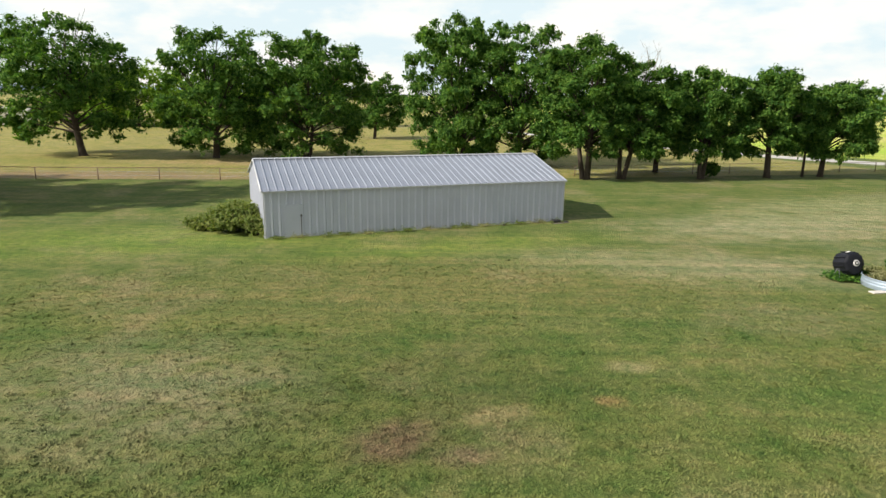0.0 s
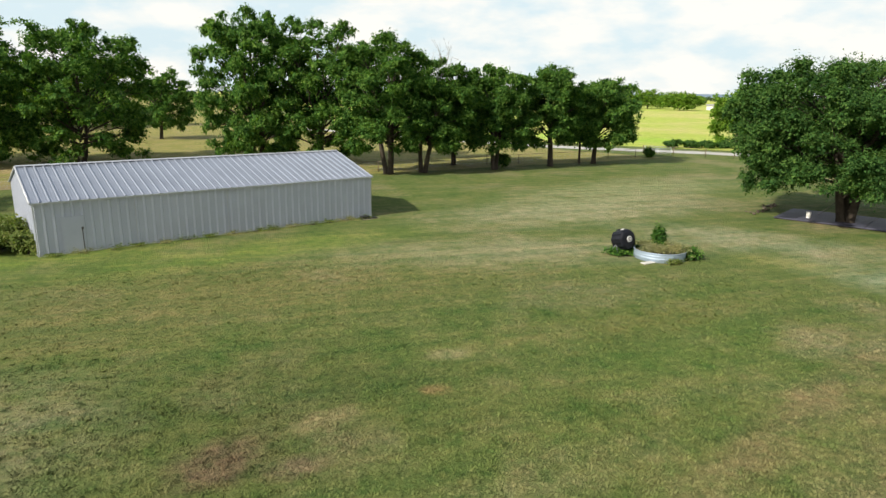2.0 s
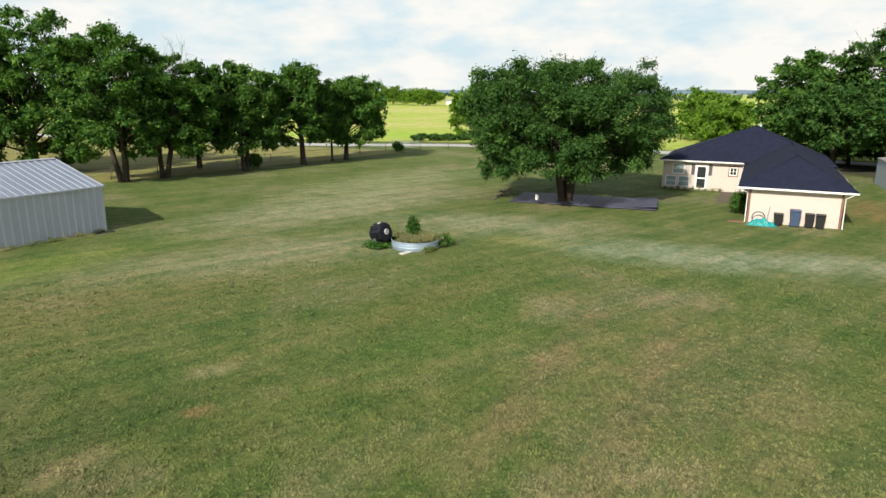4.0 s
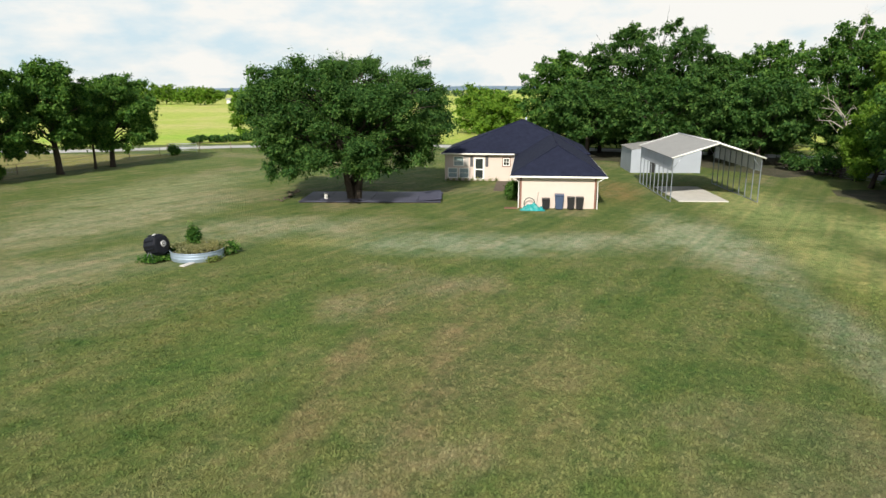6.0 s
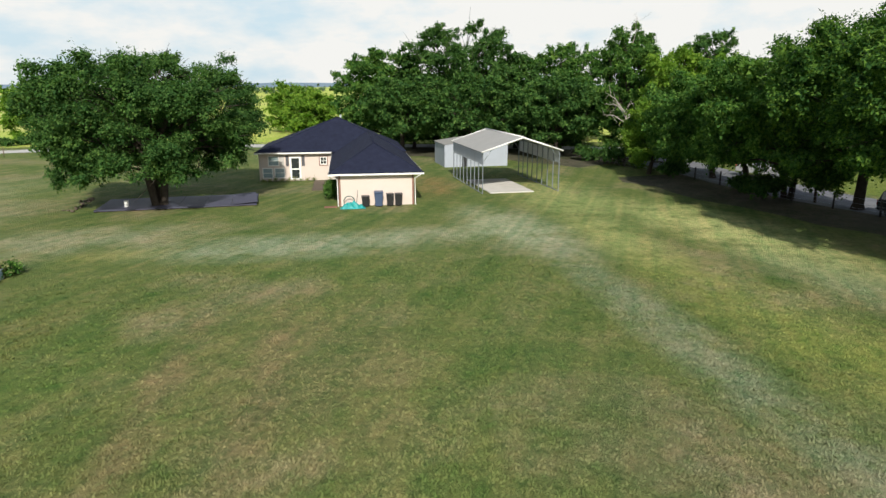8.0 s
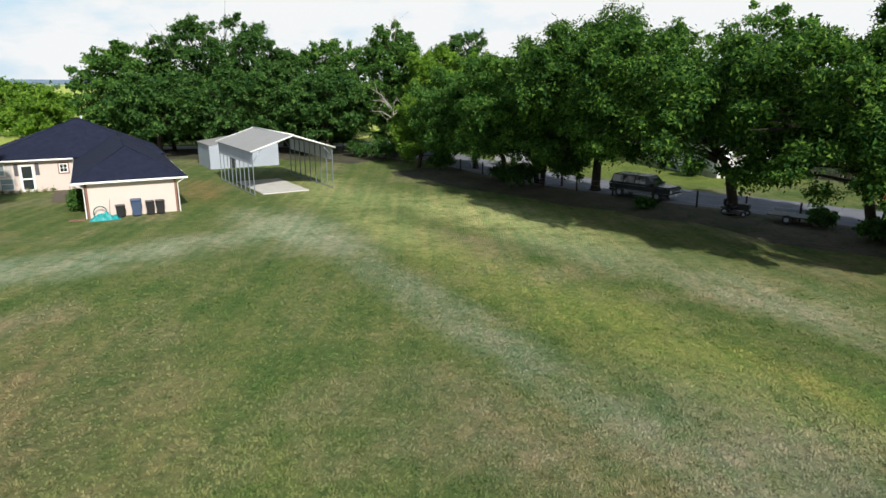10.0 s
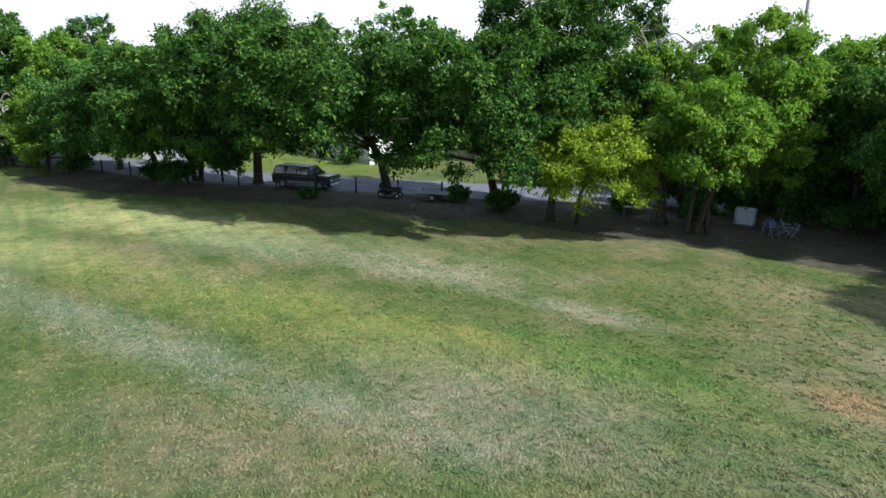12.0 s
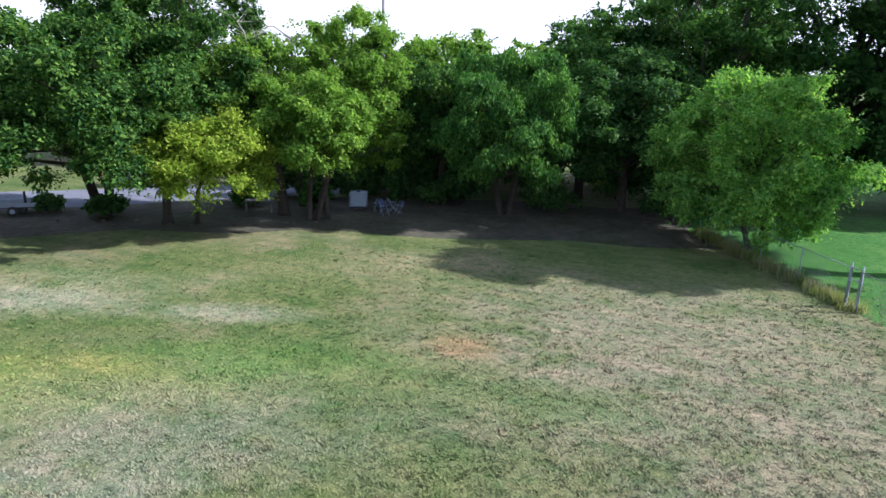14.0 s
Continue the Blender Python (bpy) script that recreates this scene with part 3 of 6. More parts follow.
            boxed("slat", sh, M_SHUT, x + 0.04, x + 0.26, FY - 0.055, FY - 0.04, z, z + 0.05)
    a, b, c, d = door_hole
    dr = boxed("door", h, M_WHITE, a + 0.02, b - 0.02, FY + 0.03, FY + 0.08, c, d, label="white storm door with dark glass")
    bm = bmesh.new()
    for q in ((a, a + 0.16, c, d), (b - 0.16, b, c, d), (a + 0.16, b - 0.16, d - 0.14, d), (a + 0.16, b - 0.16, c, c + 0.14), (a + 0.16, b - 0.16, 1.10, 1.22)):
        box(bm, q[0], q[1], FY - 0.05, FY + 0.028, q[2], q[3])
    part("door_frame", bm, M_WHITE, dr)
    boxed("pane", dr, M_GLASS, a + 0.16, b - 0.16, FY, FY + 0.02, 1.22, d - 0.14)
    boxed("pane", dr, M_GLASS, a + 0.16, b - 0.16, FY, FY + 0.02, c + 0.14, 1.10)
    boxed("door_handle", dr, M_STEEL, b - 0.13, b - 0.08, FY - 0.10, FY - 0.05, 1.0, 1.12, label="steel handle")
    # roofs: wing with a hipped front, main part as a broad hip
    o, os_ = 0.5, 0.78
    th = 0.10
    wx = W / 2
    run = wx + os_
    solid("roof", h, M_SHINGLE, [(-os_, -o, EV), (W + os_, -o, EV), (wx, run - o, RW)], th)
    solid("roof", h, M_SHINGLE, [(W + os_, -o, EV), (W + os_, FY + 4, EV), (wx, FY + 4, RW), (wx, run - o, RW)], th)
    solid("roof", h, M_SHINGLE, [(-os_, FY + 4, EV), (-os_, -o, EV), (wx, run - o, RW), (wx, FY + 4, RW)], th)
    P = (-0.13, 20.4, MP)
    c = [(MX0 - 0.3, FY - o, ME), (MX1 + os_, FY - o, ME), (MX1 + os_, BY + o, ME), (MX0 - 0.3, BY + o, ME)]
    for tri in ((c[0], c[1], P), (c[1], c[2], P), (c[2], c[3], P), (c[3], c[0], P)):
        solid("roof", h, M_SHINGLE, list(tri), th)
    # ridge and hip caps
    for a_, b_ in (((-os_, -o, EV), (wx, run - o, RW)), ((W + os_, -o, EV), (wx, run - o, RW)), ((wx, run - o, RW), (wx, FY + 1.5, RW)), (c[0], P), (c[1], P)):
        tubed("ridge_cap", h, M_SHINGLE, [(a_[0], a_[1], a_[2] - 0.02), (b_[0], b_[1], b_[2] - 0.02)], 0.07, 6)
    tubed("vent_pipe", h, M_STEEL, [(0.2, 21.0, 5.5), (0.2, 21.0, 6.2)], 0.10, 8, "grey vent pipe")
    # lower roof at the far corner
    lx = MX0 - 0.6
    solid("roof", h, M_SHINGLE, [(lx, 20.0, 2.45), (MX0 + 4, 20.0, 2.45), (MX0 + 4, 23.6, 3.70), (lx + 2.3, 23.6, 3.70)], th)
    solid("roof", h, M_SHINGLE, [(lx, 27.2, 2.45), (lx, 20.0, 2.45), (lx + 2.3, 23.6, 3.70)], th)
    boxed("wall", h, M_SIDING, lx + 0.35, MX0 - 0.01, 20.4, 26.9, 0, 2.35)
    # fascia boards, gutter, soffit
    for q in ((-os_, W + os_, -o - 0.03, -o), (-os_ - 0.03, -os_, -o, FY - o - 0.1), (W + os_, W + os_ + 0.03, -o, FY)):
        boxed("fascia", h, M_WHITE, *q, EV - 0.15, EV - 0.02)
    boxed("soffit", h, M_WHITE, -os_, W + os_, -o, 0, EV - 0.13, EV - 0.11)
    boxed("soffit", h, M_WHITE, -os_, 0, 0, FY - o, EV - 0.13, EV - 0.11)
    boxed("soffit", h, M_WHITE, W, W + os_, 0, FY, EV - 0.13, EV - 0.11)
    boxed("fascia", h, M_WHITE, MX0 - 0.3, -os_ - 0.04, FY - o - 0.03, FY - o, ME - 0.15, ME - 0.02)
    boxed("soffit", h, M_WHITE, MX0 - 0.3, -os_ - 0.04, FY - o, FY, ME - 0.13, ME - 0.11)
    boxed("fascia", h, M_WHITE, MX0 - 0.33, MX0 - 0.3, FY - o, BY + o, ME - 0.15, ME - 0.02)
    for x in (-0.12, W + 0.12):
        tubed("downpipe", h, M_WHITE, [(x * 5 if x < 0 else x + 0.4, -o + 0.05, EV - 0.18), (x, -0.02, EV - 0.5), (x, -0.05, 0.12), (x, -0.25, 0.05)], 0.04, 6)
    return h


house()


# ---- carport ----
M_FRAME = paint("dull_steel_frame", (0.20, 0.225, 0.255), 0.5, 0.4, 0.12, 6.0)


def carport():
    u = -60.8
    s = thing("carport", "open metal carport with a white gable roof on thin posts", "carport", pose(55.10, 13.15, 0, 0, 0, u))
    W, D, E, R, PB = 7.03, 11.2, 3.74, 4.86, 2.55
    for x in (0, W):
        for i in range(9):
            y = i * D / 8
            boxed("post", s, M_FRAME, x - 0.035, x + 0.035, y - 0.035, y + 0.035, 0, E)
        boxed("base_rail", s, M_FRAME, x - 0.035, x + 0.035, 0, D, 0.0, 0.06)
    for i in range(9):
        y = i * D / 8
        tubed("rafter", s, M_FRAME, [(0, y, E - 0.06), (W / 2, y, R - 0.06)], 0.03, 4)
        tubed("rafter", s, M_FRAME, [(W, y, E - 0.06), (W / 2, y, R - 0.06)], 0.03, 4)
    for x, k in ((0, 1), (W, -1)):
        for y in (0, D):
            tubed("brace", s, M_STEEL, [(x, y, E - 1.0), (x + k * 0.85, y, E + 0.17)], 0.025, 4)
    o = 0.22
    sl = (R - E) / (W / 2)
    for side in (0, 1):
        bm = bmesh.new()
        xs = np.linspace(-0.3, D + 0.3, 61)
        xe = -o if side == 0 else W + o
        col = [(bm.verts.new((xe, y, E - o * sl + (0.02 if i % 2 else 0))), bm.verts.new((W / 2, y, R + (0.02 if i % 2 else 0)))) for i, y in enumerate(xs)]
        for a, b in zip(col, col[1:]):
            bm.faces.new((a[0], a[1], b[1], b[0]) if side else (b[0], b[1], a[1], a[0]))
        part("roof_sheet", bm, M_ROOFW, s)
    for y in (-0.31, D + 0.31):
        tubed("rake_trim", s, M_WHITE, [(-o, y, E - o * sl - 0.03), (W / 2, y, R - 0.02)], 0.075, 4)
        tubed("rake_trim", s, M_WHITE, [(W + o, y, E - o * sl - 0.03), (W / 2, y, R - 0.02)], 0.075, 4)
    tubed("ridge_cap", s, M_WHITE, [(W / 2, -0.3, R + 0.03), (W / 2, D + 0.3, R + 0.03)], 0.07, 5)
    for x in (-0.045, W + 0.045):
        bm = bmesh.new()
        k = 60
        col = [(bm.verts.new((x + (0.012 if i % 2 else -0.012), -0.05 + i * (D + 0.1) / k, PB)), bm.verts.new((x + (0.012 if i % 2 else -0.012), -0.05 + i * (D + 0.1) / k, E - 0.02))) for i in range(k + 1)]
        for a, b in zip(col, col[1:]):
            bm.faces.new((a[0], b[0], b[1], a[1]))
        part("side_panel", bm, M_PANELW, s, "white sheet panel under the eave")
    return s


# even cool grey over the white side panels
M_PANELW = paint("grey_white_sheet", (0.44, 0.47, 0.52), 0.5, 0.1, 0.08, 1.0)
M_ROOFW = paint("weathered_white_roof", (0.31, 0.30, 0.285), 0.5, 0.1, 0.08, 0.8)
carport()
slab = thing("concrete_slab", "pale concrete slab under the carport", "slab", pose(55.10, 13.15, 0, 0, 0, -60.8))
boxed("slab", slab, M_CONCRETE, 0.72, 4.75, 0.0, 8.3, 0, 0.09, 0.015)


# white sheet with its shade put into a blue-grey colour
M_SHADED_SHEET = paint("shaded_sheet", (0.32, 0.35, 0.40), 0.6, 0, 0.06, 0.8)


def outbuilding():
    s = thing("outbuilding", "pale sheet-sided outbuilding with a low gable and a dark doorway", "shed", pose(72.3, 21.9, 0, 0, 0, -60.8))
    W, D, E, R = 7.6, 5.6, 2.55, 3.05
    # gable walls; the one towards the carport has the doorway cut out
    top = lambda x: E + (R - E) * (1 - abs(x - W / 2) / (W / 2))
    solid("front_wall", s, M_SHADED_SHEET, [(x, 0, z) for x, z in ((0, 0), (2.1, 0), (2.1, 2.05), (2.75, 2.05), (2.75, 0), (W, 0), (W, E), (W / 2, R), (0, E))], 0.06)
    solid("back_wall", s, M_SHADED_SHEET, [(x, D, z) for x, z in ((0, 0), (W, 0), (W, E), (W / 2, R), (0, E))], 0.06)
    for x in [i * 0.38 for i in range(1, 20)]:
        if not 2.05 < x < 2.8:
            boxed("rib", s, M_SHADED_SHEET, x - 0.018, x + 0.018, -0.022, -0.003, 0, top(x) - 0.03)
    boxed("side_wall", s, M_SHADED_SHEET, 0.0, 0.06, 0.064, D - 0.064, 0, E)
    boxed("side_wall", s, M_SHADED_SHEET, W - 0.06, W, 0.064, D - 0.064, 0, E)
    boxed("door", s, M_BLACK, 2.1, 2.75, 0.03, 0.05, 0.02, 2.05, label="dark doorway")
    o, sl = 0.12, (R - E) / (W / 2)
    solid("roof", s, M_ROOFW, [(-o, -0.1, E - o * sl + 0.06), (W / 2, -0.1, R + 0.06), (W / 2, D + 0.1, R + 0.06), (-o, D + 0.1, E - o * sl + 0.06)][::-1], 0.05)
    solid("roof", s, M_ROOFW, [(W / 2, -0.1, R + 0.06), (W + o, -0.1, E - o * sl + 0.06), (W + o, D + 0.1, E - o * sl + 0.06), (W / 2, D + 0.1, R + 0.06)][::-1], 0.05)
    return s


outbuilding()


# ---- trees ----
def leaf_cloud(name, parent, mat, rng, lobes, count, size, droop=0.0, per=9, spread=0.55, fill=0.55):
    """Many small folded leaves in sprays over a set of lobes (x, y, z, rx, ry, rz)."""
    lobes = np.asarray(lobes, float)
    k = max(1, count // per)
    wgt = (lobes[:, 3] * lobes[:, 4]) ** 0.8
    pick = rng.choice(len(lobes), k, p=wgt / wgt.sum())
    d = rng.normal(size=(k, 3))
    d /= np.linalg.norm(d, axis=1)[:, None]
    low = d[:, 2] < -0.05
    d[low, 2] *= np.where(rng.random(low.sum()) < 0.60, -0.75, 0.8)
    rad = 1 - (1 - fill) * rng.random(k) ** 1.6
    inner = rng.random(k) < 0.22
    rad[inner] = rng.uniform(0.15, 0.75, inner.sum())
    wob = 1 + 0.16 * np.sin(d[:, 0] * 5 + pick * 1.7) * np.cos(d[:, 1] * 6 + pick) + np.clip(rng.normal(0, 0.05, k), -0.1, 0.1)
    ctr = lobes[pick, :3] + d * lobes[pick, 3:6] * (rad * wob)[:, None]
    twig = d + rng.normal(0, 0.5, (k, 3)) + np.array([0, 0, -0.1 - droop * 1.3])
    twig /= np.linalg.norm(twig, axis=1)[:, None]
    sp = spread * rng.uniform(0.6, 1.7, k)
    cidx = np.repeat(np.arange(k), per)
    n = len(cidx)
    p = ctr[cidx] + twig[cidx] * (rng.uniform(-0.7, 0.9, n) * sp[cidx])[:, None] + np.clip(rng.normal(size=(n, 3)), -1.6, 1.6) * (0.36 * spread)
    p[:, 2] = np.maximum(p[:, 2], 0.12)
    axis = twig[cidx] + rng.normal(0, 0.55, (n, 3)) + np.array([0, 0, -0.25 - droop * 0.8])
    axis /= np.linalg.norm(axis, axis=1)[:, None]
    up = np.array([0, 0, 1.1]) + d[cidx] * 0.4 + rng.normal(0, 0.45, (n, 3))
    side = np.cross(axis, up)
    side /= np.maximum(np.linalg.norm(side, axis=1), 1e-6)[:, None]
    nor = np.cross(side, axis)
    ln = (size * rng.uniform(0.6, 1.2, n) * np.where(inner[cidx], 1.65, 1.0))[:, None]
    wd = ln * rng.uniform(0.34, 0.52, n)[:, None] * (1 - 0.3 * min(droop, 1))
    b = p + side * wd - axis * ln * 0.4 + nor * wd * 0.3
    c = p + axis * ln * 0.6 - nor * ln * 0.15
    e = p - side * wd - axis * ln * 0.4 + nor * wd * 0.3
    vs = np.stack([b, c, e], 1).reshape(-1, 3)
    return arrays(name, vs, np.arange(n * 3).reshape(-1, 3), mat, parent)


def tree(label, base, top, bottom, r, mat, center=None, seed=1, leaves=9000, size=0.42, trunks=1, droop=0.0, trunk_r=None, depth=None,
         lobes_n=18, bare=0, extra=(), group="", dense=0.55, bark=None, name="tree", category="tree", boxy=2.4, fringe=0.9):
    """A tree: flared trunk, forked limbs and a crown of leaf sprays. center: level place of the crown's middle."""
    rng = np.random.default_rng(seed)
    bx, by = base
    cx, cy = center or base
    cx, cy = cx - bx, cy - by
    t = thing(name, label, category, pose(bx, by, 0), group)
    zc, hz = (top + bottom) / 2, (top - bottom) / 2
    depth = depth or r
    lobes = []
    golden = math.pi * (3 - math.sqrt(5))
    ends = []
    total = max(12, lobes_n)
    start = rng.uniform(0, 6.28)
    total = int(total * 1.4)
    size_of = 1.95 / math.sqrt(total)         # clumps tile the crown's outside
    for i in range(total):
        z = 0.97 - 1.86 * (i + 0.5) / total + rng.uniform(-0.06, 0.06)
        rr = max(0.05, 1 - abs(z) ** boxy) ** 0.5 if z > 0 else 1.0 - 0.30 * abs(z) ** 2.5
        a = start + i * golden + rng.uniform(-0.35, 0.35)
        s = size_of * rng.uniform(0.5, 1.12)
        flat = rng.uniform(0.5, 0.85)
        f = 1 - 0.75 * s + rng.uniform(-0.08, 0.06)
        zz = z * (1 - 0.55 * s) + rng.uniform(-0.04, 0.04)
        end = np.array((math.cos(a) * rr * r * f, math.sin(a) * rr * depth * f, zz * hz))
        sz = min(s * r * flat, hz * 0.5)
        zl = max(zc + end[2], bottom + sz * 0.55)
        ends.append((cx + end[0], cy + end[1], zl, r * 0.3))
        lobes.append((cx + end[0], cy + end[1], zl, s * r * 0.8, s * depth * 0.8, sz * 0.8))
        for j in range(4):                    # small tufts stand out from each clump
            b_ = a + rng.normal(0, 0.9)
            q, w = s * rng.uniform(0.55, 0.95), s * rng.uniform(0.26, 0.46)
            lobes.append((cx + end[0] + math.cos(b_) * q * r, cy + end[1] + math.sin(b_) * q * depth, max(zl + sz * rng.uniform(-0.55, 0.95), bottom * 0.9 + 0.1), w * r, w * depth, w * r * 0.7))
    for i in range(int(total * fringe)):         # ragged fringe of low sprays
        a, q = rng.uniform(0, 6.28), rng.uniform(0.45, 0.97)
        w = size_of * rng.uniform(0.22, 0.5)
        lobes.append((cx + math.cos(a) * q * r * 0.92, cy + math.sin(a) * q * depth * 0.92, bottom + hz * rng.uniform(0.0, 0.40), w * r, w * depth, w * r * rng.uniform(0.6, 1.0)))
    for i in range(8):                        # uneven tips on top
        a, q = rng.uniform(0, 6.28), rng.uniform(0.05, 0.62)
        w = size_of * rng.uniform(0.16, 0.34)
        lobes.append((cx + math.cos(a) * q * r, cy + math.sin(a) * q * depth, zc + hz * (1 - q ** boxy) ** 0.5 * rng.uniform(0.82, 0.95), w * r, w * depth, w * r * rng.uniform(0.6, 1.0)))
    for i in range(8):                        # the crown's dark inside
        a = i * 2.4 + start
        lobes.append((cx + math.cos(a) * r * 0.32, cy + math.sin(a) * depth * 0.32, zc + hz * (0.45 - 0.13 * i), r * 0.40, depth * 0.40, hz * 0.26))
    for e in extra:
        lobes.append((e[0] - bx, e[1] - by, *e[2:]))
    # wood
    bark = bark or M_BARK
    trunk_r = trunk_r or 0.022 * top + 0.05
    bm = bmesh.new()
    for k in range(trunks):
        a = k * 2 * math.pi / max(trunks, 1) + 0.7
        sp = 0.0 if trunks == 1 else 0.28
        p0 = Vector((math.cos(a) * sp, math.sin(a) * sp, -0.1))
        p1 = Vector((math.cos(a) * sp * 2.2 + cx * 0.15, math.sin(a) * sp * 2.2 + cy * 0.15, bottom * 0.55 + 0.6))
        p2 = Vector((math.cos(a) * sp * 4 + cx * 0.55, math.sin(a) * sp * 4 + cy * 0.55, zc * 0.75))
        p3 = Vector((cx + math.cos(a) * sp * 5, cy + math.sin(a) * sp * 5, zc + hz * 0.5))
        q = trunk_r / (1 if trunks == 1 else 1.45)
        tube(bm, [p0, p0.lerp(p1, 0.2), p1, p2, p3], [q * 1.6, q * 1.15, q, q * 0.62, q * 0.18], 8)
    bmesh.ops.recalc_face_normals(bm, faces=bm.faces)
    part("trunk", bm, bark, t)
    for i, lb in enumerate(ends):
        bm = bmesh.new()
        end = Vector(lb[:3])
        z0 = min(bottom * 0.7 + 0.6 + (end.z - bottom) * 0.42, zc)
        st = Vector((cx * 0.4, cy * 0.4, max(z0, 0.8)))
        midp = st.lerp(end, 0.5) + Vector((rng.normal(0, 0.3), rng.normal(0, 0.3), rng.uniform(0.0, 0.7)))
        tube(bm, [st, midp, end], [trunk_r * 0.36, trunk_r * 0.20, trunk_r * 0.05], 5)
        for _ in range(3):
            tip = end + Vector(rng.normal(0, 1, 3)) * lb[3] * 0.4
            tube(bm, [midp.lerp(end, 0.4), tip], [trunk_r * 0.12, trunk_r * 0.03], 4)
        part("limb", bm, bark, t)
    for i in range(bare):
        bm = bmesh.new()
        a = rng.uniform(0, 6.28)
        st = Vector((cx, cy, zc + hz * 0.5))
        end = Vector((cx + math.cos(a) * r * 0.5, cy + math.sin(a) * r * 0.5, top + rng.uniform(0, 1.2)))
        m_ = st.lerp(end, 0.6) + Vector(rng.normal(0, 0.25, 3))
        tube(bm, [st, m_, end], [0.06, 0.035, 0.012], 4)
        for _ in range(5):
            tube(bm, [m_.lerp(end, rng.uniform(0, 0.9)), end + Vector(rng.normal(0, 0.8, 3))], [0.02, 0.008], 3)
        part("limb", bm, M_BARK_PALE, t, "bare pale limb")
    leaf_cloud("crown", t, mat, rng, lobes, int(leaves * (5.6 if size < 0.45 else 3.3)), size * (0.58 if size < 0.45 else 0.66), droop, fill=dense, spread=0.26 + 0.30 * size if size < 0.7 else 0.6)
    return t


# the far row along the fence, seen behind the shed
ROW = "trees along the field fence"
tree("broad dark green tree in the dry field", (-50.0, 90.2), 18.6, 2.0, 9.0, M_LEAF_MID, (-52.0, 90.4), 11, 15000, 0.50, extra=[(-43.0, 90.4, 4.2, 3.2, 2.5, 1.2), (-62, 91, 6, 3, 3, 2.6), (-60.5, 91, 10.0, 2.4, 2.4, 1.8)], lobes_n=24)
tree("broad dark green tree behind the metal shed", (-31.4, 89.7), 17.0, 0.3, 7.6, M_LEAF_MID, (-30.9, 89.8), 12, 13500, 0.48, group=ROW, lobes_n=24)
tree("wide dense green tree behind the metal shed", (-19.4, 91.5), 16.6, 0.5, 8.6, M_LEAF_MID, (-19.0, 92.1), 13, 15500, 0.48, 2, group=ROW, lobes_n=26)
tree("small round tree far out in the field", (-14.2, 133.2), 12.2, 1.6, 5.3, M_LEAF_MID, (-13.5, 134), 14, 4500, 0.6)
tree("tall drooping green tree behind the metal shed", (2.0, 88.6), 18.8, 0.7, 7.0, M_LEAF_MID, (1.9, 88.0), 15, 15000, 0.48, 2, droop=0.5, group=ROW, lobes_n=26, boxy=3.2)
tree("tall dark green tree in the fence row", (9.8, 86.0), 17.8, 0.8, 6.8, M_LEAF_MID, (9.6, 85.5), 16, 13000, 0.46, group=ROW, lobes_n=24, boxy=3.0)
tree("dark green tree with three slim trunks", (15.8, 72.4), 15.2, 2.5, 5.1, M_LEAF_MID, (15.3, 72.4), 17, 10500, 0.44, 3, group=ROW, boxy=3.0)
tree("dark green tree with twin trunks and thin top twigs", (20.0, 72.9), 12.8, 2.5, 4.4, M_LEAF_MID, (21.6, 73.0), 18, 8500, 0.44, 3, bare=6, group=ROW)
tree("dark green tree in the fence row", (26.0, 80.0), 10.8, 1.9, 3.8, M_LEAF_MID, None, 23, 6000, 0.46, group=ROW)
tree("dark green tree with a bush at its foot", (29.3, 74.0), 12.1, 2.4, 4.4, M_LEAF_MID, (29.9, 75.0), 19, 8500, 0.44, 2, group=ROW)
tree("rounded dark green tree in the fence row", (37.8, 76.0), 12.6, 2.6, 4.1, M_LEAF_MID, (37.4, 76.4), 20, 7500, 0.44, group=ROW)
tree("dark green tree at the end of the fence row", (45.1, 77.9), 11.0, 2.2, 4.8, M_LEAF_MID, (46.2, 78.5), 21, 8500, 0.44, 1, group=ROW)
tree("slim young tree in the fence row", (42.8, 77.6), 9.6, 2.5, 2.4, M_LEAF_MID, None, 22, 3000, 0.44, 1, trunk_r=0.14, group=ROW)
for i, (x, y, s) in enumerate(((-66, 172, 9), (-90, 170, 9), (-54, 176, 8), (-43, 170, 8.5), (-78, 168, 9), (-30, 182, 7))):
    tree("distant hedge tree across the dry field", (x, y), 14.0 + i % 3, 0.1, s, M_LEAF_LIGHT, None, 30 + i, 3000, 0.85, group="distant hedge trees")
# shade trees just outside the walk, known by their shadows
tree("tree beside the yard that shades the lawn", (-44.5, 49.6), 17.0, 2.0, 8.6, M_LEAF_MID, None, 41, 9000, 0.6)
tree("tree beside the yard that shades the field fence", (-59, 56.5), 15, 2.4, 6.5, M_LEAF_MID, None, 43, 5000, 0.6)
tree("tree in the neighbouring yard that shades the fence corner", (-10.3, -38.2), 18, 6.0, 3.4, M_LEAF_MID, None, 42, 7000, 0.6)

# pasture and road
for i, (x, y, r_, h_) in enumerate(((228, 392, 13, 12.5), (246, 396, 13, 12.5), (266, 390, 12, 12.5), (262, 350, 12, 10.5), (330, 460, 12, 8), (370, 480, 12, 8))):
    tree("distant round tree in the pasture", (x, y), h_, 1.0, r_, M_LEAF_LIGHT, None, 50 + i, 2200, 1.3, group="distant pasture trees")
tree("bright green tree beside the road", (86.3, 98.8), 10.2, 0.8, 5.6, M_LEAF_LIGHT, (88, 99.5), 55, 6000, 0.55)
